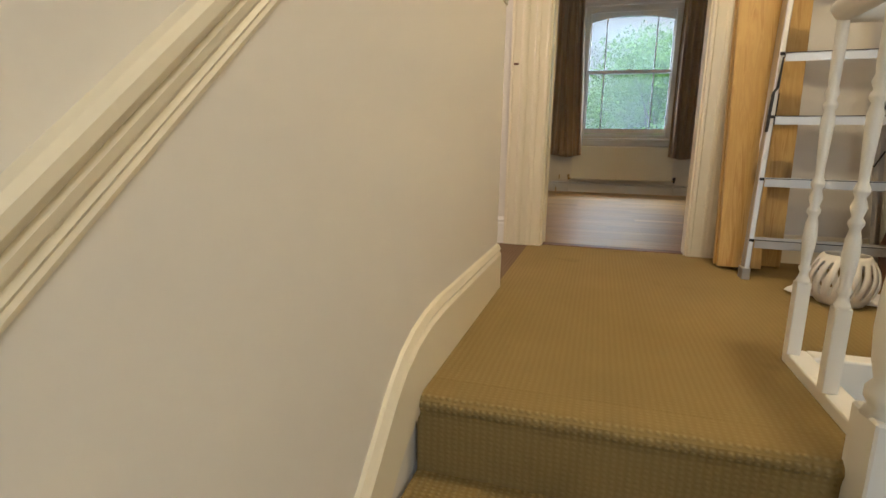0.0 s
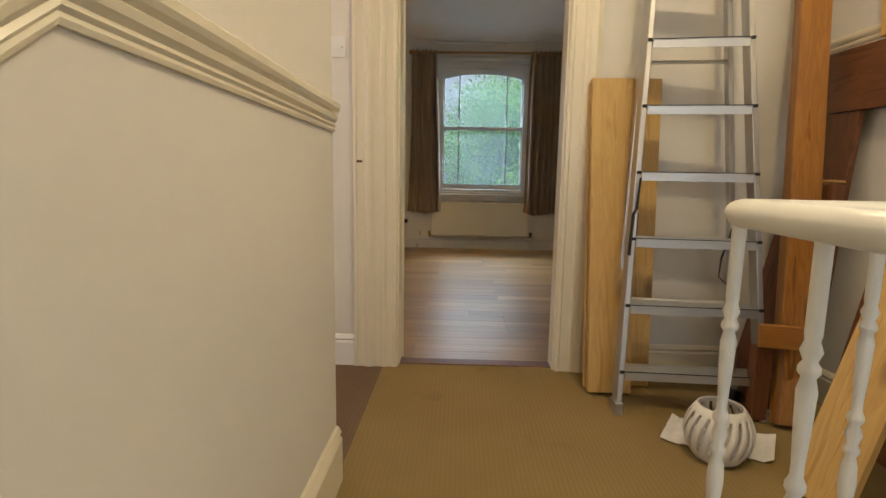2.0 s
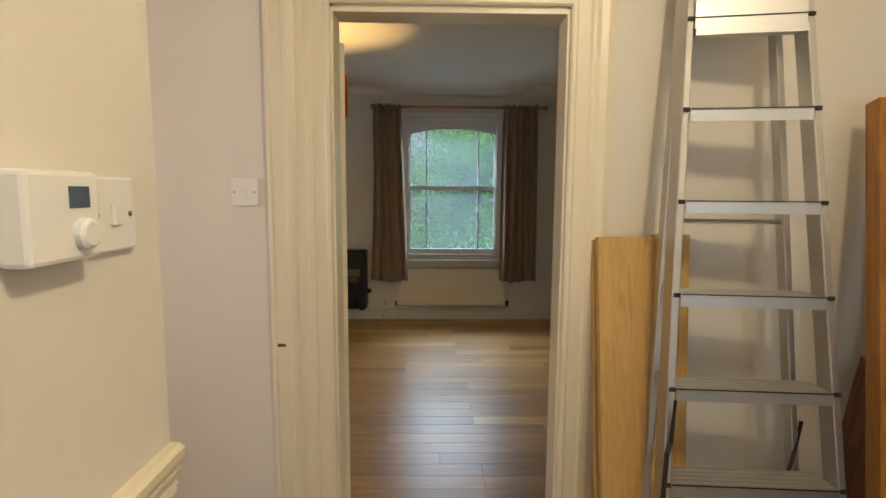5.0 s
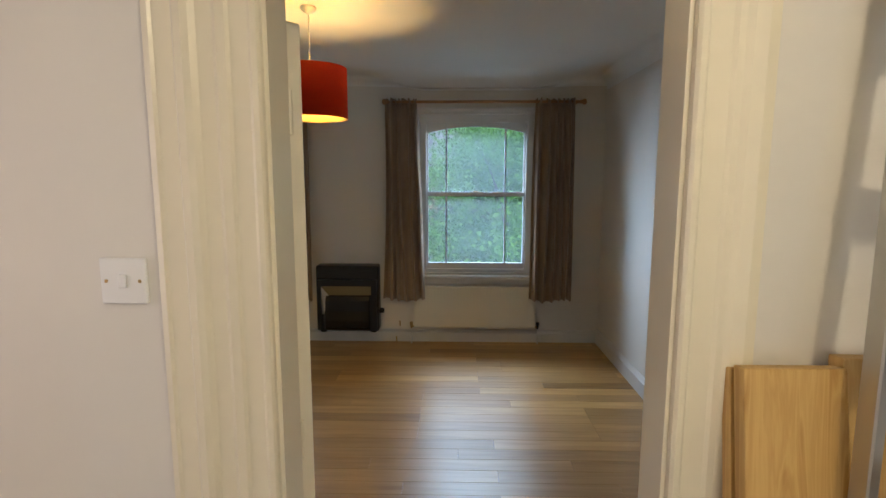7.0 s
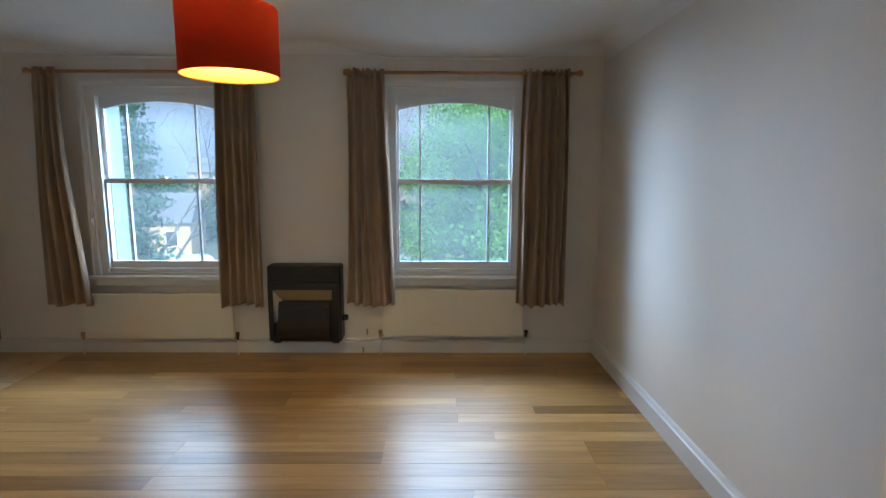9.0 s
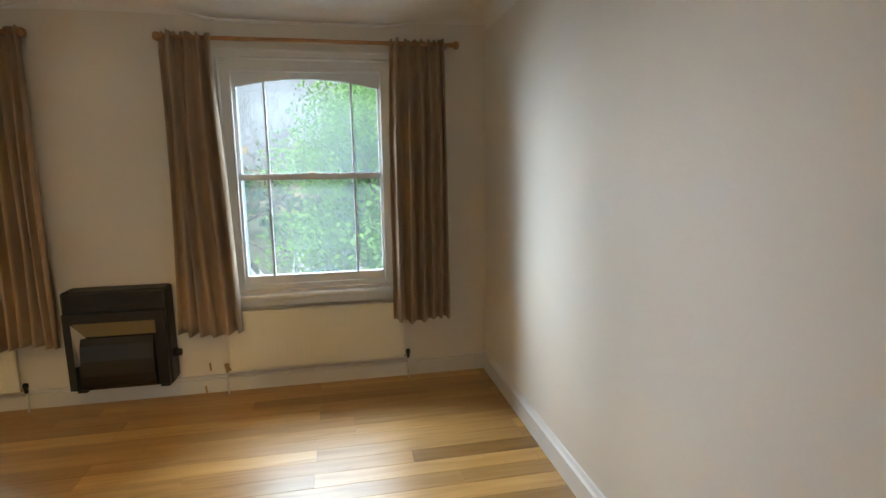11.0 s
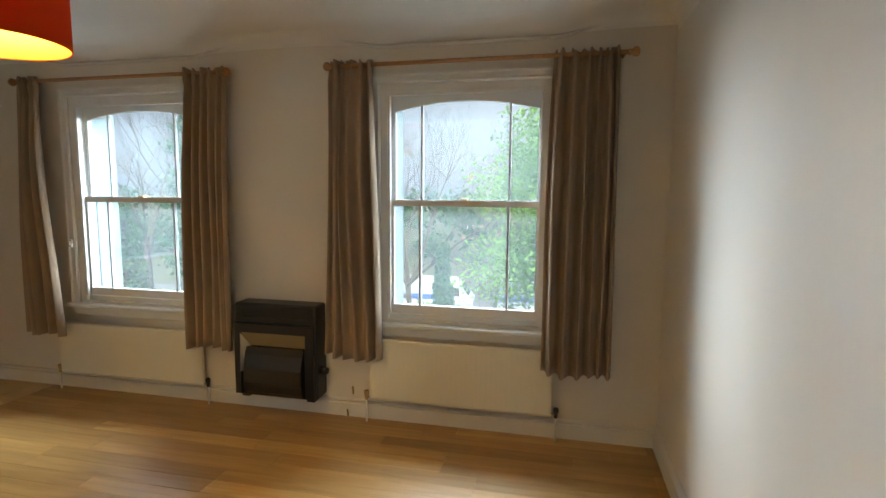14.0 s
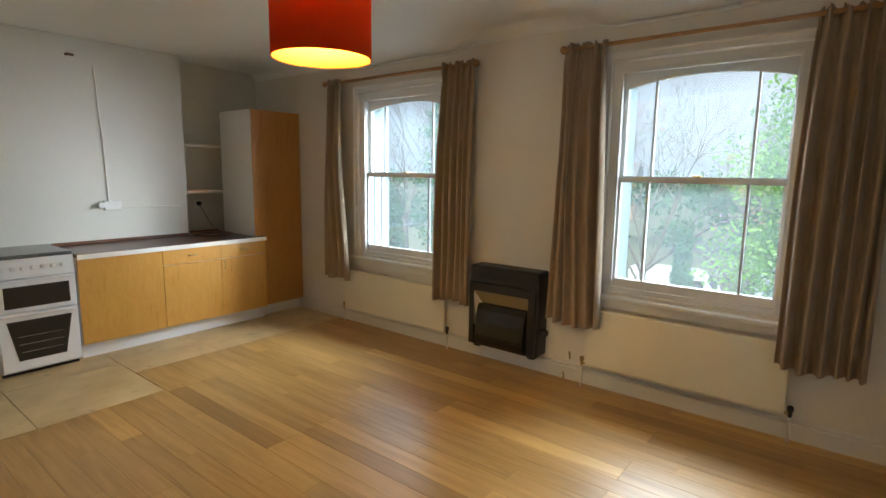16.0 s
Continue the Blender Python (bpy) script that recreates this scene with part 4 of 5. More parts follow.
# ---- kitchen ----
FX = -3.815
def base_unit(y0, y1, layout, label):
    ob = thing("base_cabinet", label, "kitchen cabinet", (FX, (y0 + y1) / 2, ROOM_Z), "kitchen base cabinets")
    w = (y1 - y0) / 2
    part("body", box(-0.58, -0.002, -w, w, 0.11, 0.845), M_PLASTIC, ob)
    part("plinth", box(-0.10, -0.045, -w, w, 0.0, 0.108), M_WHITE_ENAMEL, ob, "white plinth board")
    for a, b, c, d, kind in layout:
        dd = part("drawer_front" if kind == "drawer" else "door", box(0.0, 0.018, a - (y0 + y1) / 2 + 0.0015, b - (y0 + y1) / 2 - 0.0015, c, d, 0.002), M_BEECH, ob)
        mid = (a + b) / 2 - (y0 + y1) / 2
        if kind == "drawer":
            hy, hz = mid, (c + d) / 2
        else:
            hy, hz = (a - (y0 + y1) / 2 + 0.03, d - 0.03)
        if kind != "blank":
            grip = [(0.018, -0.042), (0.034, -0.034), (0.040, 0), (0.034, 0.034), (0.018, 0.042)]
            upright = kind == "door"
            part("handle", tube([(q, hy + (0 if upright else e), hz - 0.03 + (e if upright else 0) + (0 if upright else 0.03)) for q, e in grip], 0.0065, 8), M_BRASS, dd, "brass-coloured bow handle", True)
    return ob


base_unit(4.565, 5.225, [(4.565, 5.225, 0.125, 0.84, "blank")], "beech-fronted kitchen base cabinet beside the cooker")
base_unit(5.225, 5.775, [(5.225, 5.775, 0.70, 0.84, "drawer"), (5.225, 5.775, 0.125, 0.695, "blank")], "beech-fronted kitchen base cabinet with a drawer")
base_unit(5.775, 6.27, [(5.775, 6.27, 0.70, 0.84, "drawer"), (5.775, 6.27, 0.125, 0.695, "door")], "beech-fronted kitchen base cabinet with a drawer and a door")
wt_ob = thing("worktop", "dark brown laminate worktop with a pale front edge", "worktop", (FX, 5.4, ROOM_Z + 0.847))
part("top", box(-0.60, 0.028, -0.835, 0.875, 0.0, 0.030, 0.004), M_WORKTOP, wt_ob)
part("front_edge", box(0.0285, 0.032, -0.835, 0.875, -0.012, 0.028), M_WHITE, wt_ob, "pale edging strip")
part("upstand", box(-0.60, -0.585, -0.835, 0.36, 0.031, 0.06, 0.003), M_BROWNWOOD, wt_ob, "dark upstand strip")

ck = thing("cooker", "white freestanding cooker with two dark oven doors", "cooker", (FX + 0.03, 4.285, ROOM_Z))
part("body", box(-0.58, -0.002, -0.252, 0.252, 0.03, 0.885, 0.004), M_WHITE_ENAMEL, ck)
part("kick_panel", box(-0.06, -0.03, -0.245, 0.245, 0.0, 0.03), M_DARK, ck)
part("hob", box(-0.585, 0.0, -0.252, 0.252, 0.886, 0.915, 0.008), painted("grey_glass_lid", (0.1, 0.1, 0.095), 0.15, 0.1, 0.0), ck, "dark glass hob lid")
part("control_panel", sweep([(0, 0), (0.035, 0), (0.014, 0.14), (0, 0.14)], [((0, -0.25, 0.75), X1, ZZ), ((0, 0.25, 0.75), X1, ZZ)]), M_WHITE_ENAMEL, ck)
for k in range(7):
    part("control_knob", lathe([(0.017, 0), (0.017, 0.012), (0.012, 0.02)], 12), M_PLASTIC, ck).matrix_basis = pose(0.026, -0.20 + k * 0.062, 0.82, 0, 82, 0)
for z0, z1, n in ((0.49, 0.742, "upper"), (0.045, 0.482, "lower")):
    dd = part("oven_door", box(0.0, 0.03, -0.25, 0.25, z0, z1, 0.006), M_WHITE_ENAMEL, ck, "white " + n + " oven door")
    wl, low = (0.205, z0 + 0.035) if n == "upper" else (0.150, z0 + 0.075)
    bm = bmesh.new()
    ring = [(-wl, low), (wl, low), (0.205, z1 - 0.055), (-0.205, z1 - 0.055)]
    fr = [[bm.verts.new((x, yy, zz)) for yy, zz in ring] for x in (0.0295, 0.0335)]
    bm.faces.new(fr[0])
    bm.faces.new(fr[1])
    for i in range(4):
        bm.faces.new((fr[0][i], fr[0][(i + 1) % 4], fr[1][(i + 1) % 4], fr[1][i]))
    part("oven_window", bm, M_OVENGLASS, dd, "dark glass oven window")
    if n == "lower":
        for q in range(3):
            part("rack_bar", tube([(0.034, -0.13 - 0.01 * q, z0 + 0.14 + 0.06 * q), (0.034, 0.13 + 0.01 * q, z0 + 0.14 + 0.06 * q)], 0.0016, 5), M_CHROME, dd, "faint oven shelf bar")
    part("handle", box(0.03, 0.05, -0.23, 0.23, z1 - 0.022, z1 - 0.004, 0.004), M_WHITE_ENAMEL, dd)

tall = thing("tall_cabinet", "tall white cabinet with a beech door beside the window wall", "cabinet", (-3.87, 6.48, ROOM_Z))
part("body", box(-0.60, -0.002, -0.285, 0.295, 0.11, 2.18, 0.002), M_PLASTIC, tall, "white laminate body")
part("plinth", box(-0.09, -0.045, -0.285, 0.295, 0.0, 0.108), M_WHITE_ENAMEL, tall)
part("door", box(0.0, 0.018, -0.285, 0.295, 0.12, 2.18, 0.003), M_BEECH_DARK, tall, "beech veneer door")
for k, z in enumerate((1.30, 1.78)):
    sh = thing("shelf", "thin white shelf in the alcove", "shelf", (-4.55, 5.985, z), "alcove shelves")
    part("board", box(-0.13, 0.13, -0.202, 0.20, -0.012, 0.012, 0.002), M_WHITE, sh)
tray = thing("tray", "low dark tray on the worktop in the alcove", "tray", (-4.40, 6.0, ROOM_Z + 0.878))
part("base", box(-0.14, 0.14, -0.17, 0.17, 0.0, 0.014, 0.004), M_BROWNWOOD, tray)
part("rim", box(-0.15, -0.14, -0.17, 0.17, 0.0, 0.03, 0.003), M_BROWNWOOD, tray)
sk = thing("socket", "white double socket on the chimney breast", "socket", (-4.42, 5.07, 1.19))
part("plate", box(0, 0.03, -0.072, 0.072, -0.043, 0.043, 0.004), M_PLASTIC, sk)
part("switch", box(0.03, 0.035, -0.03, -0.015, 0.008, 0.03, 0.001), M_PLASTIC, sk)
part("switch", box(0.03, 0.035, 0.015, 0.03, 0.008, 0.03, 0.001), M_PLASTIC, sk)
part("plug", box(0.03, 0.055, -0.125, -0.07, -0.02, 0.03, 0.006), M_PLASTIC, sk)
tr = thing("cable_trunking", "thin white surface cable running up the chimney breast", "cable", (-4.42, 5.05, 1.23))
part("cable", tube([(0.006, -0.005, 0.0), (0.006, -0.02, 0.55), (0.006, -0.05, 1.20)], 0.007, 6), M_WHITE, tr)
part("cable", tube([(0.006, 0.08, -0.05), (0.006, 0.66, -0.07)], 0.006, 6), M_WHITE, tr)
sk2 = thing("socket", "round dark plug in the alcove wall", "socket", (-4.695, 6.02, 1.16))
part("plate", box(0, 0.01, -0.043, 0.043, -0.043, 0.043, 0.003), M_PLASTIC, sk2)
part("plug", tube([(0.01, 0, 0), (0.04, 0, 0)], 0.025, 12), M_DARK, sk2)
part("lead", tube([(0.035, 0.0, -0.02), (0.05, 0.05, -0.12), (0.05, 0.12, -0.24), (0.06, 0.14, -0.27)], 0.004, 6), M_DARK, sk2)
hole = thing("wall_bracket", "brown metal bracket stub high up on the chimney breast", "bracket", (-4.42, 4.80, 2.50))
part("stub", tube([(0, 0, 0), (0.03, 0.01, 0), (0.035, 0.05, -0.005)], 0.012, 8), M_BROWNWOOD, hole)


# ---- balustrade round the stairwell ----
BX, BY = 0.462, 1.03
BAL = [(r_ * 0.86, z_) for r_, z_ in [(0.0143, 0.20), (0.0109, 0.215), (0.0168, 0.225), (0.0118, 0.235), (0.0143, 0.26), (0.0181, 0.30), (0.0160, 0.335), (0.0109, 0.355), (0.0168, 0.365), (0.0168, 0.372), (0.0109, 0.38), (0.0176, 0.40), (0.0109, 0.42), (0.0168, 0.43), (0.0168, 0.438),
       (0.0109, 0.45), (0.0105, 0.47), (0.0139, 0.52), (0.0164, 0.585), (0.0113, 0.605), (0.0176, 0.613), (0.0176, 0.62), (0.0113, 0.63), (0.0176, 0.645), (0.0118, 0.66)]]


def make_baluster(x, y):
    ob = thing("baluster", "white painted turned wooden baluster of the landing rail", "baluster", (x, y, 0.03), "landing balusters")
    bm = bmesh.new()
    bm_box(bm, -0.0155, 0.0155, -0.0155, 0.0155, 0.0, 0.19)
    part("base_block", bevelled(bm, 0.0015, 1), M_WHITE, ob)
    bm = bmesh.new()
    lathe([(0.018, 0.186), (0.0135, 0.20)] + [(r, z) for r, z in BAL] + [(0.0118, 0.67), (0.0122, 0.80), (0.015, 0.812)], 16, bm=bm)
    part("spindle", bm, M_WHITE, ob, "", True)
    return ob


first = make_baluster(BX, 1.015)
for x, y in ((BX, 0.79), (0.727, BY), (0.905, BY), (1.085, BY), (1.26, BY), (1.41, BY)):
    copy_thing(first, pose(x, y, 0.03))

newel = thing("newel_post", "white painted turned newel post at the head of the stairs", "newel post", (0.456, 0.522, -0.308), "")
bm = bmesh.new()
H = 0.046
for z0, z1 in ((0.0, 0.42), (0.975, 1.065), (1.12, 1.235)):
    part("square_block", box(-H, H, -H, H, z0, z1, 0.004, 1), M_WHITE, newel)
lathe([(0.050, 0.415), (0.040, 0.43), (0.048, 0.445), (0.048, 0.46), (0.038, 0.475), (0.046, 0.51), (0.050, 0.56), (0.049, 0.62), (0.042, 0.72), (0.036, 0.80), (0.031, 0.87), (0.036, 0.885), (0.036, 0.895), (0.031, 0.905), (0.033, 0.945), (0.040, 0.955), (0.040, 0.965), (0.046, 0.978)], 24, bm=bm)
lathe([(0.044, 1.062), (0.036, 1.07), (0.042, 1.08), (0.042, 1.088), (0.034, 1.096), (0.042, 1.108), (0.044, 1.122)], 24, bm=bm)
lathe([(0.040, 1.232), (0.054, 1.242), (0.054, 1.252), (0.040, 1.262), (0.044, 1.28), (0.034, 1.31), (0.012, 1.325)], 24, bm=bm)
part("turned_shaft", bm, M_WHITE, newel, "", True)


def rail_profile(w=0.030, h=0.042):
    return [(w * math.cos(a) * (1.0 if math.sin(a) > 0 else 0.92), h / 2 * math.sin(a)) for a in [2 * math.pi * k / 18 for k in range(18)]]


hr = thing("handrail", "rounded white gloss painted handrail round the stairwell", "handrail", (BX, BY, 0.858))
bm = bmesh.new()
prof = rail_profile(0.033, 0.052)
# from the newel to the corner, rounded there, then on to the party wall
path, r = [((0, -0.47, 0), (1, 0, 0), ZZ), ((0, -0.04, 0), (1, 0, 0), ZZ)], 0.035
for k in range(1, 7):
    a = math.pi / 2 * k / 6
    path.append(((r - r * math.cos(a), -0.035 + r * math.sin(a) * 1.0, 0), (math.cos(a), -math.sin(a), 0), ZZ))
path.append(((WX - BX, 0.0, 0), (0, -1, 0), ZZ))
sweep(prof, path, bm)
part("rail", bm, M_WHITE, hr, "", True)
low = thing("handrail", "rounded white handrail running down from the newel post", "handrail", (0.458, 0.49, 0.69))
bm = sweep(prof, [((0, 0.0, 0), X1, ZZ), ((0, -0.03, 0.0), X1, ZZ), ((0.0, -2.2, -1.64), X1, ZZ)])
part("rail", bm, M_WHITE, low, "", True)


# ---- step ladder leaning folded against the wall ----
lad = thing("step_ladder", "tall aluminium step ladder folded and leaned against the wall", "ladder", (0.86, 2.1, 0.0))
def lerp(a, b, t):
    return tuple(p + (q - p) * t for p, q in zip(a, b))


def bar(bm, a, b, w, d):
    """A rectangular bar from a to b, w wide in x and d deep in y."""
    a, b = Vector(a), Vector(b)
    va = [bm.verts.new(a + Vector((sx * w / 2, sy * d / 2, 0))) for sx, sy in ((-1, -1), (1, -1), (1, 1), (-1, 1))]
    vb = [bm.verts.new(b + Vector((sx * w / 2, sy * d / 2, 0))) for sx, sy in ((-1, -1), (1, -1), (1, 1), (-1, 1))]
    for k in range(4):
        j = (k + 1) % 4
        bm.faces.new((va[k], va[j], vb[j], vb[k]))
    bm.faces.new(va[::-1])
    bm.faces.new(vb)
    return bm


FL, FR = ((-0.275, -0.080, 0.0), (-0.125, 0.262, 2.30)), ((0.272, -0.105, 0.0), (0.142, 0.20, 2.30))
RL, RR = ((-0.245, 0.13, 0.0), (-0.115, 0.30, 2.25)), ((0.262, 0.08, 0.0), (0.115, 0.262, 2.25))
for n, (a, b) in (("stile", FL), ("stile", FR)):
    bm = bar(bmesh.new(), a, b, 0.022, 0.060)
    part(n, bevelled(bm, 0.003, 1), M_ALU, lad)
    bm = bar(bmesh.new(), Vector(a) - Vector((0, 0.02, 0)), Vector(a) - Vector((0, 0.01, -0.05)), 0.03, 0.07)
for a, b in (RL, RR):
    part("rear_leg", bevelled(bar(bmesh.new(), a, b, 0.02, 0.042), 0.003, 1), M_ALU, lad)
for k in range(8):
    z = 0.170 + 0.2575 * k
    t = z / 2.30
    l, r = lerp(*FL, t), lerp(*FR, t)
    last = k == 7
    bm = bmesh.new()
    y = l[1]
    dl, depth = r[1] - l[1], 0.10 if not last else 0.22
    def tread(bm, z0, z1, ya, yb):
        vs = [bm.verts.new((x, yy, zz)) for x, oy in ((l[0] + 0.012, 0), (r[0] - 0.012, dl)) for yy in (y + oy + ya, y + oy + yb) for zz in (z0, z1)]
        for f in ((0, 1, 3, 2), (4, 6, 7, 5), (0, 4, 5, 1), (2, 3, 7, 6), (0, 2, 6, 4), (1, 5, 7, 3)):
            bm.faces.new([vs[i] for i in f])
    if last:
        # the folded platform stands upright between the stiles
        tread(bm, z - 0.028, z + 0.24, -0.035, -0.020)
        for q in range(6):
            tread(bm, z + 0.045 + q * 0.016, z + 0.051 + q * 0.016, -0.037, -0.035)
        tread(bm, z - 0.05, z - 0.03, -0.045, -0.010)
    else:
        tread(bm, z - 0.003, z, -0.035, depth - 0.035)
        tread(bm, z - 0.034, z - 0.004, -0.035, -0.032)
        for q in range(4):
            tread(bm, z, z + 0.0015, -0.02 + q * 0.022, -0.014 + q * 0.022)
    part("tread", bm, M_ALU, lad, "ribbed aluminium tread" if not last else "top platform of the ladder")
    bm = bmesh.new()
    tread(bm, z - 0.001, z + 0.002, -0.038, -0.035)
    part("tread_edge", bm, M_DARK, lad, "dark worn edge of the tread")
    for s, q in ((-1, l), (1, r)):
        part("tread_cap", box(q[0] - 0.009, q[0] + 0.009, q[1] - 0.038, q[1] - 0.030, z - 0.008, z + 0.004, 0.002), M_DARK, lad)
for a, b in ((FL, -1), (FR, 1), (RL, -1), (RR, 1)):
    p = a[0]
    part("foot", box(p[0] - 0.016, p[0] + 0.016, p[1] - 0.034, p[1] + 0.034, 0.0, 0.05, 0.003), M_DARK if a in (RL, RR) else M_ALU, lad)
for t in (0.18, 0.62):
    l, r = lerp(*RL, t), lerp(*RR, t)
    part("brace", bevelled(bar(bmesh.new(), (l[0], l[1], l[2]), (l[0] + 0.001, l[1], l[2] + 0.03), 0.01, 0.01), 0.001, 1), M_ALU, lad)
    bm = tube([l, r], 0.008, 6)
    part("brace", bm, M_ALU, lad)
part("strap", tube([(-0.235, 0.02, 0.42), (-0.245, 0.0, 0.55), (-0.215, 0.02, 0.66), (-0.21, 0.03, 0.78)], 0.007, 6, squash=0.5), M_DARK, lad, "black webbing strap")
part("strap", tube([(-0.25, -0.03, 0.62), (-0.24, -0.02, 0.78), (-0.222, 0.0, 0.80), (-0.215, 0.0, 0.92)], 0.007, 6, squash=0.5), M_DARK, lad, "black webbing strap")
part("strap", tube([(0.235, 0.13, 0.80), (0.20, 0.11, 0.68), (0.17, 0.10, 0.60), (0.165, 0.10, 0.52), (0.20, 0.09, 0.485), (0.235, 0.10, 0.55)], 0.006, 6, squash=0.5), M_DARK, lad, "black webbing strap")


# ---- timber stacked against the walls ----
def board(foot, head, w, d, material, label, side=(1, 0, 0), name="timber_plank", group="stacked timber", bevel=0.002):
    """A board leaning from the middle of its foot to the middle of its head; w along side, d across."""
    f, h, s = Vector(foot), Vector(head), Vector(side).normalized()
    length = (h - f).length
    up = (h - f).normalized()
    s = (s - up * s.dot(up)).normalized()
    out = up.cross(s)
    m = Matrix((s, out, up)).transposed().to_4x4()
    m.translation = f
    ob = thing(name, label, "timber", (0, 0, 0), group)
    ob.matrix_basis = m
    part("board", bevelled(bm=(lambda b: (bm_box(b, -w / 2, w / 2, -d / 2, d / 2, 0.0, length), b)[1])(bmesh.new()), width=bevel, segments=1), material, ob)
    return ob


board((0.600, 2.185, 0.012), (0.594, 2.395, 1.338), 0.178, 0.036, M_PINE, "new pale pine board with small knots leaning beside the doorway")
board((0.594, 2.235, 0.012), (0.591, 2.432, 1.325), 0.178, 0.030, M_PINE, "second new pine board behind the first beside the doorway")
board((0.735, 2.28, 0.01), (0.757, 2.432, 1.345), 0.115, 0.04, M_PINE, "pale pine board leaning behind the step ladder")
board((1.197, 1.93, 0.012), (1.357, 2.325, 1.755), 0.112, 0.06, M_OLDPINE, "orange varnished timber joist standing against the wall", (1, -0.1, 0))
board((1.445, 1.06, 1.287), (1.445, 2.335, 1.305), 0.235, 0.045, M_BROWNWOOD, "long dark brown beam lying on the upright boards", (0, 0, 1))
board((1.37, 2.20, 0.01), (1.44, 2.19, 1.184), 0.20, 0.024, M_BROWNWOOD, "dark brown board standing under the beam", (0, 1, 0), "board")
board((1.36, 1.80, 0.01), (1.442, 1.62, 1.177), 0.36, 0.024, M_BROWNWOOD, "wide dark brown board leaning under the beam", (0, 1, 0), "board")
board((1.30, 1.38, 0.01), (1.438, 1.30, 1.172), 0.30, 0.024, M_BROWNWOOD, "wide dark brown board leaning under the beam", (0, 1, 0), "board")
board((1.17, 2.20, 0.01), (1.43, 2.30, 0.95), 0.24, 0.02, M_BROWNWOOD, "dark brown board leaning out from the wall", (0, 1, 0), "board")
board((1.27, 2.05, 0.01), (1.375, 2.12, 0.905), 0.11, 0.04, M_BROWNWOOD, "short dark brown plank with a pale cut end", (0, 1, 0))
board((1.376, 2.122, 0.912), (1.3765, 2.1222, 0.922), 0.112, 0.042, M_PINE, "thin pale pine offcut on top of the short plank", (0, 1, 0), "timber_offcut")
board((0.985, 1.45, 0.012), (1.30, 1.52, 0.93), 0.155, 0.035, M_PINE, "new pine board with dark knots leaning across the stack", (0.45, -1, 0))
board((1.075, 1.965, 0.345), (1.27, 1.93, 0.345), 0.03, 0.085, M_OLDPINE, "short orange timber offcut resting on the stack", (0, 1, 0.0), "timber_offcut")
board((1.225, 1.965, 0.01), (1.225, 1.965, 0.30), 0.10, 0.05, M_OLDPINE, "short brown timber block under the offcut", (1, 0, 0), "timber_offcut")
board((1.105, 1.985, 0.01), (1.10, 1.98, 0.30), 0.05, 0.06, M_BROWNWOOD, "dark timber block under the offcut", (0, 1, 0), "timber_offcut")
board((1.435, 2.00, 1.43), (1.462, 2.15, 2.35), 0.055, 0.025, M_PINE, "narrow pine batten standing on the beam", (0, 1, 0), "timber_batten")
board((1.25, 1.20, 0.01), (1.30, 1.22, 0.62), 0.24, 0.012, M_GREYCARD, "pale grey sheet of board standing by the stack", (0, 1, 0), "board")
card = thing("hardboard_sheet", "piece of worn pinkish brown board lying on the carpet", "board", (1.25, 1.33, 0.01), "stacked timber", (0, 0, 20))
part("sheet", box(-0.14, 0.16, -0.12, 0.14, 0.0, 0.02, 0.003), painted("pinkish_board", (0.36, 0.24, 0.18), 0.8, 0.3), card)

# slotted white lantern on its paper
lan = thing("lantern", "round white ceramic lantern with slots cut round its side", "lantern", (0.822, 1.70, 0.006))
bm = bmesh.new()
NL, ML = 54, 16
RZ = [(0.046 + 0.062 * math.sin(math.pi * (0.12 + 0.76 * k / ML)) ** 0.9, 0.178 * k / ML) for k in range(ML + 1)]
rings = [[bm.verts.new(((r - off) * math.cos(2 * math.pi * (i + 0.22 * k) / NL), (r - off) * math.sin(2 * math.pi * (i + 0.22 * k) / NL), z)) for i in range(NL)] for off in (0.0, 0.006) for k, (r, z) in enumerate(RZ)]
for layer in (0, 1):
    for k in range(ML):
        for i in range(NL):
            if 3 <= k < 14 and i % 3 == 0:
                continue
            j = (i + 1) % NL
            a, b = rings[layer * (ML + 1) + k], rings[layer * (ML + 1) + k + 1]
            bm.faces.new((a[i], a[j], b[j], b[i]) if layer == 0 else (a[j], a[i], b[i], b[j]))
for k in (0, ML):
    a, b = rings[k], rings[ML + 1 + k]
    for i in range(NL):
        bm.faces.new((a[i], a[(i + 1) % NL], b[(i + 1) % NL], b[i]))
for i in range(0, NL, 3):
    j = i + 1
    for k in range(3, 14):
        for q in (i, j):
            bm.faces.new((rings[k][q], rings[k + 1][q], rings[ML + 2 + k][q], rings[ML + 1 + k][q]))
part("bowl", bm, painted("white_ceramic", (0.72, 0.68, 0.6), 0.35, 0.06, 0.03), lan, "", True)
part("foot", lathe([(0.055, 0), (0.055, 0.008), (0.04, 0.008)], 24), M_WHITE, lan)
pap = thing("paper_sheet", "crumpled white sheet of paper under the lantern", "paper", (0.86, 1.78, 0.0))
bm = bmesh.new()
g = [[bm.verts.new((-0.17 + 0.34 * i / 12, -0.11 + 0.22 * j / 8 + 0.05 * i / 12, 0.0035 + 0.004 * abs(math.sin(i * 1.7 + j)) + (0.012 if i in (0, 12) else 0))) for j in range(9)] for i in range(13)]
for i in range(12):
    for j in range(8):
        bm.faces.new((g[i][j], g[i + 1][j], g[i + 1][j + 1], g[i][j + 1]))
p_ = part("sheet", bm, M_PAPER, pap)
p_.modifiers.new("thickness", "SOLIDIFY").thickness = 0.001
pap.matrix_basis = pose(0.875, 1.80, 0.0, 0, 0, -32)


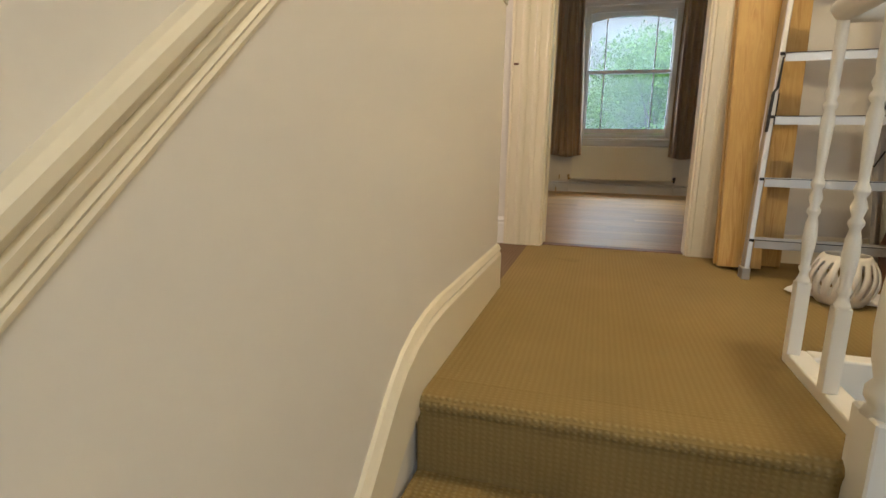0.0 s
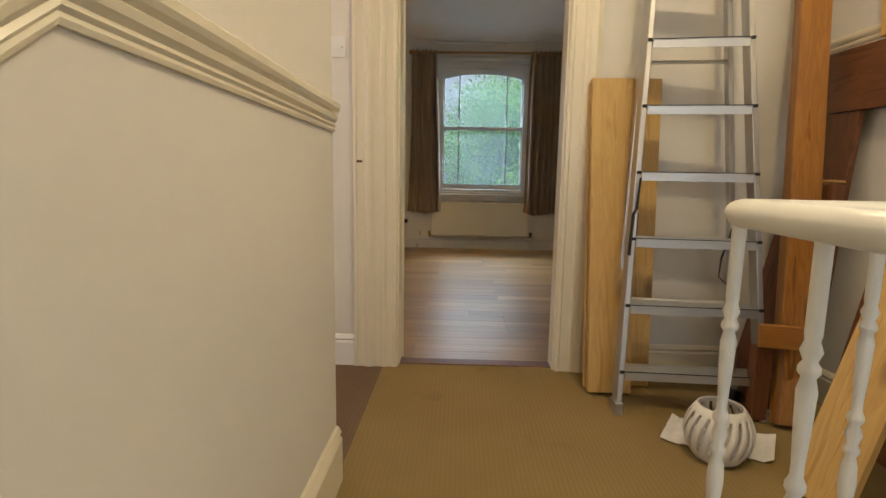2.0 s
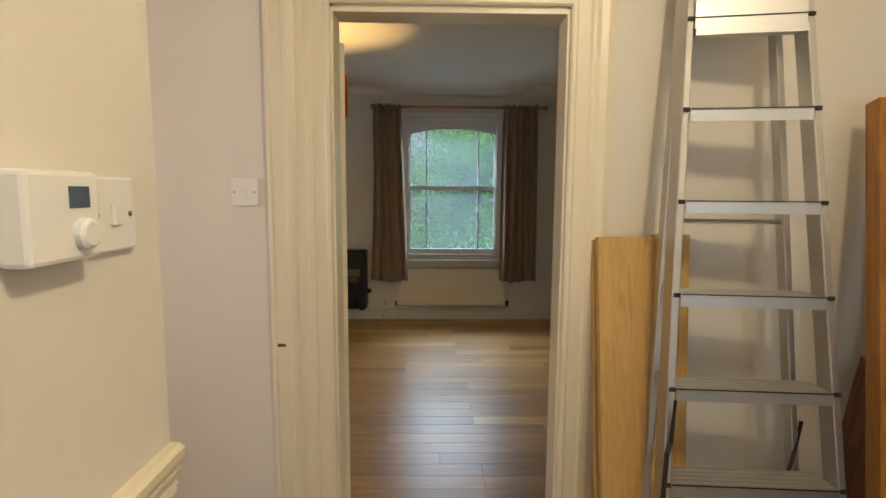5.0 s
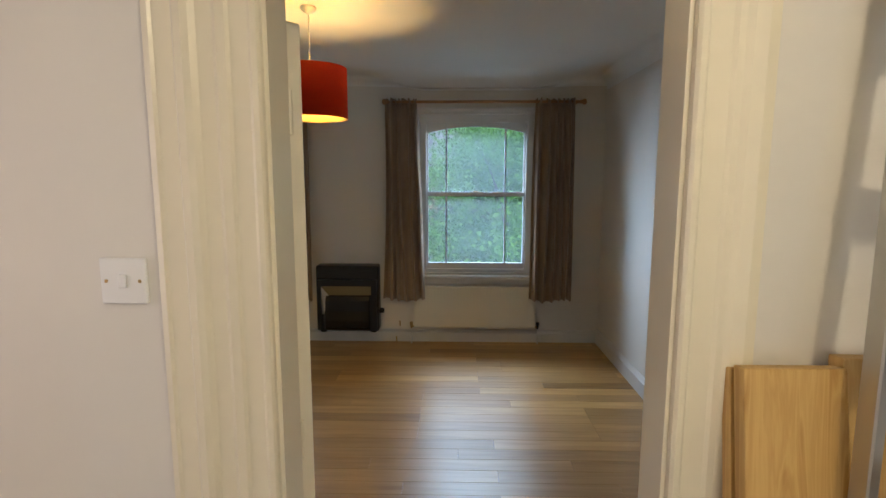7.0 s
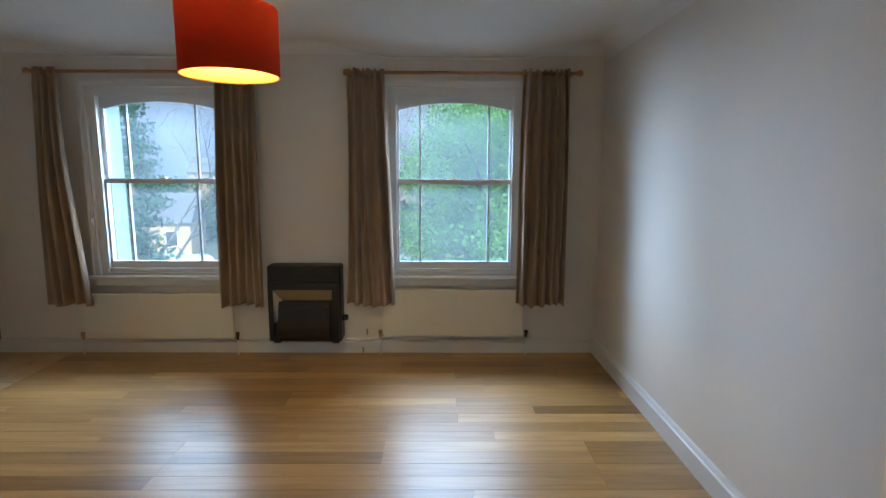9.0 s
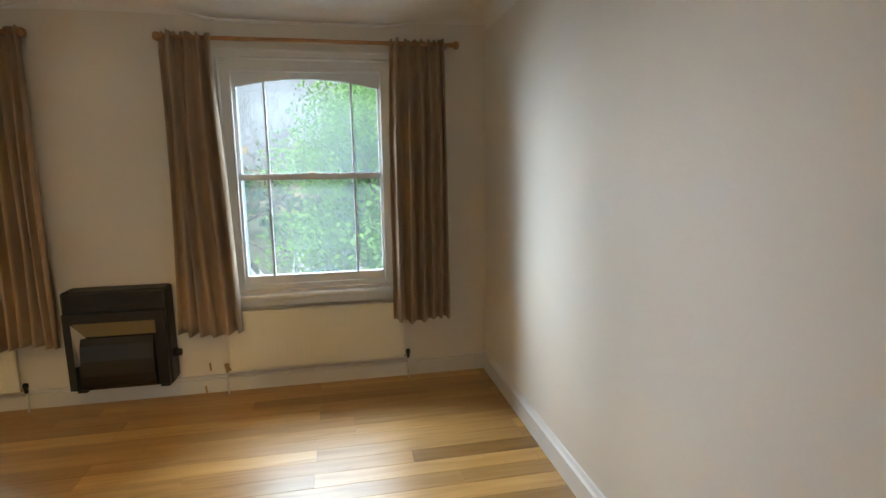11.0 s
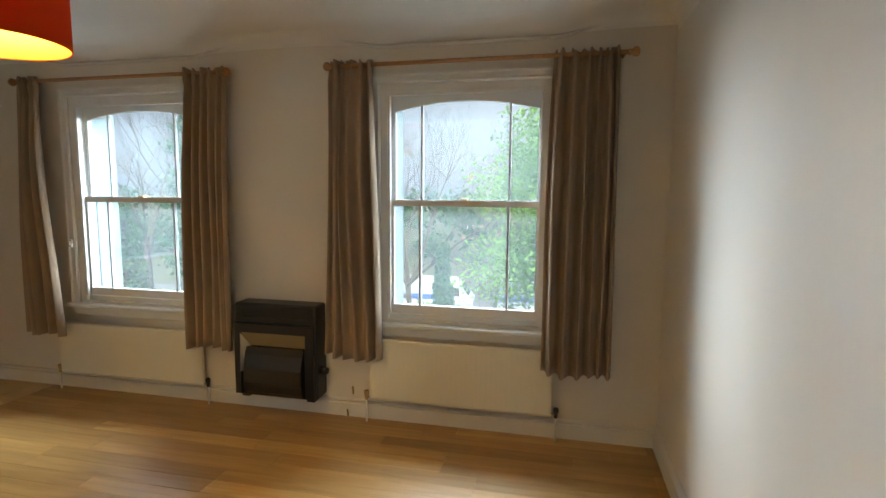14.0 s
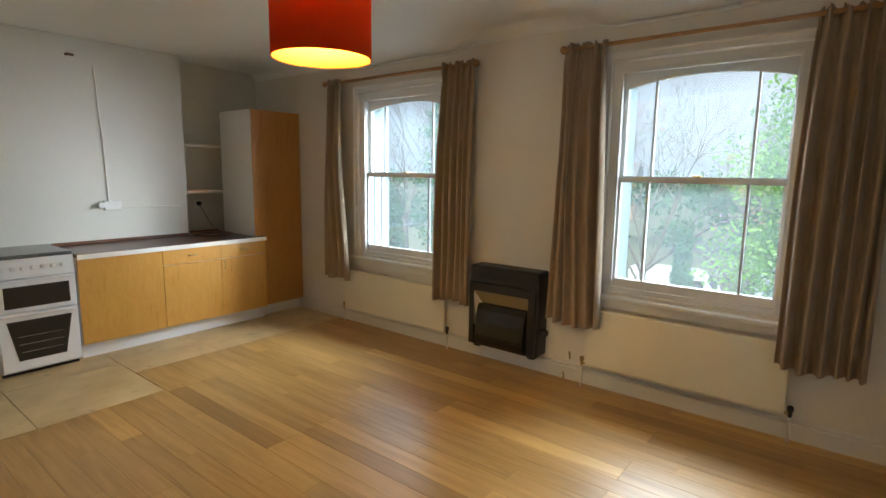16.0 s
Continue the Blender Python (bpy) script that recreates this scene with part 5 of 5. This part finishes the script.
# ---- outside ----
GZ = -6.2
setting("ground", box(-400, 400, WALL_Y + 0.37, 900, GZ - 0.5, GZ), M_GRASS, "rough grass ground outside", "ground")
setting("road", box(-90, 90, 34.0, 40.0, GZ + 0.001, GZ + 0.05), M_TARMAC, "grey tarmac road beyond the garden", "road")
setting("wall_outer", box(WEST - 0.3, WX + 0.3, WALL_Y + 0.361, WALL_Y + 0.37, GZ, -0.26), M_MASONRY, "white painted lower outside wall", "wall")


def leaf_cloud(bm, centre, radius, n, rnd, size):
    for _ in range(n):
        d = Vector((rnd.gauss(0, 1), rnd.gauss(0, 1), rnd.gauss(0, 1))).normalized()
        p = Vector(centre) + Vector((d.x * radius[0], d.y * radius[1], d.z * radius[2])) * (rnd.random() ** 0.4)
        a = Vector((rnd.gauss(0, 1), rnd.gauss(0, 1), rnd.gauss(0, 1))).normalized()
        b = a.cross(d)
        if b.length < 0.05:
            continue
        b.normalize()
        s = size * rnd.uniform(0.6, 1.4)
        v = [bm.verts.new(p + a * s), bm.verts.new(p + b * s * 0.5), bm.verts.new(p - a * s), bm.verts.new(p - b * s * 0.5)]
        bm.faces.new(v)


def grow(bm, tips, p, d, length, r, depth, rnd, spread=0.55, sides=6):
    pts, rad = [Vector(p)], [r]
    dd = Vector(d).normalized()
    for k in range(4):
        dd = (dd + Vector((rnd.gauss(0, 0.10), rnd.gauss(0, 0.10), rnd.gauss(0, 0.06) + 0.03))).normalized()
        pts.append(pts[-1] + dd * length / 4)
        rad.append(r * (1 - 0.12 * (k + 1)))
    tube(pts, rad, sides if depth > 1 else 4, bm)
    if depth == 0:
        tips.append(pts[-1])
        return
    for k in range(rnd.choice((3, 3, 4))):
        q = pts[rnd.choice((2, 3, 4, 4))]
        nd = (dd + Vector((rnd.gauss(0, spread), rnd.gauss(0, spread), rnd.gauss(0.12, spread * 0.7)))).normalized()
        grow(bm, tips, q, nd, length * rnd.uniform(0.6, 0.82), rad[-1] * 0.95, depth - 1, rnd, spread, sides)


def make_tree(x, y, height, seed, label, leafy, material=None, depth=4, size=0.16, per=40, puff=0.9, trunk=0.17, cut_back=-99):
    rnd = random.Random(seed)
    ob = thing("tree", label, "tree", (x, y, GZ), "garden trees")
    bm, tips = bmesh.new(), []
    grow(bm, tips, (0, 0, 0), (0.02, 0, 1), height * 0.34, trunk, depth, rnd)
    part("trunk", bm, M_BARK, ob)
    if leafy:
        bm = bmesh.new()
        for t in tips:
            if t.x < cut_back and t.z < 7.0:
                continue
            leaf_cloud(bm, t, (puff, puff, puff * 0.75), per, rnd, size)
        c = part("crown", bm, material or M_LEAF, ob, "crown of small spring leaves")
        c["kind"] = "stuff"
    return ob


def make_conifer(x, y, height, seed, label, width=1.0):
    rnd = random.Random(seed)
    ob = thing("tree", label, "tree", (x, y, GZ), "garden trees")
    part("trunk", tube([(0, 0, 0), (0.05, 0, height * 0.5), (0, 0, height * 0.97)], [0.14, 0.09, 0.02], 8), M_BARK, ob)
    bm = bmesh.new()
    for k in range(26):
        v = k / 26
        r = width * (1 - v) ** 0.8 * (0.8 + 0.4 * rnd.random()) + 0.12
        for q in range(7):
            a = rnd.uniform(0, 2 * math.pi)
            leaf_cloud(bm, (r * 0.6 * math.cos(a), r * 0.6 * math.sin(a), height * (0.08 + 0.9 * v)), (r * 0.5, r * 0.5, 0.25), 64, rnd, 0.075)
    c = part("crown", bm, M_EVERGREEN, ob, "dense dark evergreen crown")
    c["kind"] = "stuff"
    return ob


make_tree(2.9, 15.0, 10.5, 11, "broad tree in pale green spring leaf outside the window", True, None, 4, 0.05, 420, 0.95, 0.13, -3.5)
make_tree(5.2, 16.5, 11.5, 12, "tall tree in pale green spring leaf", True, None, 4, 0.065, 230, 1.0, 0.14)
make_tree(4.4, 18.5, 11.0, 31, "tall tree in pale green spring leaf behind the broad one", True, None, 4, 0.07, 190, 1.1, 0.14)
make_tree(4.7, 13.4, 6.0, 32, "low bushy tree in pale green leaf below the window", True, None, 4, 0.052, 190, 0.7, 0.09)
make_tree(-4.9, 22.5, 12.5, 41, "bare winter tree with fine spreading branches", False, None, 6, trunk=0.15)
make_tree(-6.0, 27.0, 14.0, 13, "large bare winter tree with fine branches", False, None, 6, trunk=0.13)
make_tree(-11.0, 22.5, 13.5, 14, "large bare winter tree with fine branches", False, None, 6, trunk=0.14)
make_tree(-15.5, 21.5, 13.5, 15, "bare winter tree with fine branches", False, None, 6, trunk=0.13)
make_tree(-19.0, 28.0, 14.5, 16, "bare winter tree with fine branches", False, None, 6, trunk=0.14)
make_tree(-2.5, 30.0, 14.5, 18, "bare winter tree with fine branches", False, None, 6, trunk=0.13)
make_conifer(-7.8, 15.0, 13.2, 21, "dense green bushy tree outside the second window", 1.8)
make_conifer(-7.35, 14.6, 7.4, 27, "rounded green bush in front of the bushy tree", 1.45)
make_conifer(-10.1, 14.6, 7.6, 24, "rounded green bush below the second window", 1.2)
make_conifer(-2.6, 18.8, 6.4, 22, "narrow dark evergreen beside the road", 0.6)
make_conifer(-13.8, 19.0, 5.5, 23, "dark evergreen by the garden wall", 1.2)


def make_van(x, y, turn, label):
    ob = thing("van", label, "van", (x, y, GZ + 0.05), "parked vehicles", (0, 0, turn))
    bm = bmesh.new()
    sec = [(-2.5, 0.35), (2.5, 0.35), (2.6, 0.9), (2.3, 1.15), (1.7, 1.9), (1.4, 2.15), (-2.4, 2.2), (-2.5, 2.0)]
    sweep([(a, b) for a, b in sec], [((0, -0.95, 0), X1, ZZ), ((0, 0.95, 0), X1, ZZ)], bm)
    part("body", bevelled(bm, 0.06, 2), M_VAN, ob)
    for sy in (-1, 1):
        part("window", box(0.9, 1.7, sy * 0.955, sy * 0.965, 1.2, 1.75, 0.004), M_OVENGLASS, ob)
        part("stripe", box(-2.4, 0.6, sy * 0.956, sy * 0.966, 0.95, 1.3, 0.004), M_BLUE, ob, "blue side panel")
        for wx in (-1.6, 1.7):
            w = part("wheel", tube([(wx, sy * 0.8, 0.33), (wx, sy * 0.99, 0.33)], 0.33, 16), M_DARK, ob)
    part("windscreen", sweep([(0, 0), (0.02, 0), (-0.4, 0.62), (-0.42, 0.62)], [((2.28, -0.8, 1.22), X1, ZZ), ((2.28, 0.8, 1.22), X1, ZZ)]), M_OVENGLASS, ob)
    return ob


make_van(-7.0, 36.0, 5, "white van with a blue side panel parked on the road")
make_van(-16.9, 36.2, -3, "white van parked on the road")
make_van(-0.5, 36.6, 8, "white van parked behind the trees")


def make_house(x, y, w, d, h, label, turn=0, material=None):
    ob = thing("house", label, "house", (x, y, GZ), "distant houses", (0, 0, turn))
    part("wall", box(-w / 2, w / 2, -d / 2, d / 2, 0, h), material or M_BRICK, ob)
    part("roof", sweep([(-d / 2 - 0.3, 0), (d / 2 + 0.3, 0), (0, 2.6)], [((-w / 2 - 0.2, 0, h), (0, 1, 0), ZZ), ((w / 2 + 0.2, 0, h), (0, 1, 0), ZZ)]), M_ROOF, ob)
    part("chimney", box(-w / 2 + 0.5, -w / 2 + 1.3, -0.4, 0.4, h + 1.2, h + 3.6), M_BRICK, ob)
    n = max(int(w / 2.6), 2)
    for k in range(n):
        for z in (0.9, 3.7):
            if z + 1.6 > h:
                continue
            xx = -w / 2 + w * (k + 0.5) / n
            win = part("window", box(xx - 0.55, xx + 0.55, -d / 2 - 0.03, -d / 2 + 0.05, z, z + 1.5), M_WHITE, ob)
            part("pane", box(xx - 0.46, xx + 0.46, -d / 2 - 0.04, -d / 2 - 0.031, z + 0.09, z + 1.41), M_OVENGLASS, win)
    return ob


make_house(-9.0, 92, 12, 8, 7.5, "brick house with a slate roof in the distance")
make_house(-26.5, 52, 6.5, 6, 3.1, "low ochre rendered house beyond the road", 12, M_OCHRE)
make_house(-36.0, 96, 14, 8, 7.5, "brick house with a slate roof beyond the bare trees", 8)
make_house(-62.0, 100, 14, 8, 8, "brick house with a slate roof in the distance", -6)
make_house(14.0, 95, 14, 8, 7.5, "brick house mostly hidden behind trees", 4)
rnd = random.Random(5)
bm = bmesh.new()
for k in range(240):
    xx = -70 + 140 * rnd.random()
    leaf_cloud(bm, (xx, 62 + rnd.uniform(-5, 5), GZ + rnd.uniform(0.5, 7.0)), (2.6, 1.5, 1.8), 60, rnd, 0.45)
tagged(part("far_woods", bm, M_EVERGREEN), "line of hazy woods in the distance", "woods", "", "stuff")
bm = bmesh.new()
for k in range(90):
    xx = -24 + 34 * k / 89
    leaf_cloud(bm, (xx, 31.0 + 0.3 * math.sin(k), GZ + 0.8 + rnd.uniform(-0.2, 0.4)), (0.4, 0.5, 0.8), 130, rnd, 0.09)
tagged(part("hedge", bm, M_LEAF), "rough green hedge along the road", "hedge", "", "stuff")


# ---- floor boards, laid along the room ----
boards = tagged(part("floor_room", box(-2.70, WX, PART_Y + 0.10, WALL_Y, ROOM_Z - 0.0115, ROOM_Z - 0.009), M_DARK), "oak laminate floor of the room", "floor", "", "structure")
vinyl = tagged(part("floor_kitchen", box(WEST, -2.705, PART_Y + 0.14, WALL_Y, ROOM_Z - 0.0115, ROOM_Z - 0.0095), M_DARK), "worn vinyl sheets on the kitchen floor", "floor", "", "structure")
rnd = random.Random(8)
ROW, LONG = 0.122, 1.21
meshes = {}
def plank_mesh(length, w, material, key):
    k = (key, round(length, 3), round(w, 3))
    if k not in meshes:
        bm = box(0, length - 0.0008, 0, w - 0.0008, -0.009, 0.0, 0.0009, 1)
        bmesh.ops.recalc_face_normals(bm, faces=bm.faces)
        me = bpy.data.meshes.new(key)
        bm.to_mesh(me)
        bm.free()
        me.materials.append(material)
        meshes[k] = me
    return meshes[k]


y, row = WALL_Y - ROW, 0
while y > PART_Y + 0.10 - ROW:
    y0 = max(y, PART_Y + 0.10)
    w = y + ROW - y0
    west = -3.20 if y > 4.69 else -2.70
    x = west - rnd.choice((0.0, 0.22, 0.45, 0.67, 0.9))
    while x < WX:
        a, b = max(x, west), min(x + LONG, WX)
        if b - a > 0.04 and w > 0.01:
            ob = new("floor_board", plank_mesh(b - a, w, M_OAK, "floor_board"))
            ob.parent = boards
            ob.location = (a, y0, ROOM_Z)
        x += LONG
    y -= ROW
    row += 1
for a, b, c, d in ((-4.42, -3.745, 2.62, 3.97), (-4.42, -3.205, 4.716, 5.40), (-4.7, -3.205, 5.403, 6.1), (-4.7, -3.205, 6.103, WALL_Y), (-3.742, -3.36, 2.62, 3.97), (-3.357, -2.705, 2.62, 3.97), (-4.42, -3.50, 3.973, 4.713), (-3.497, -2.705, 3.973, 4.713)):
    ob = new("floor_sheet", plank_mesh(b - a, d - c, M_VINYL, "floor_sheet"))
    ob.parent = vinyl
    ob.location = (a, c, ROOM_Z - 0.001)
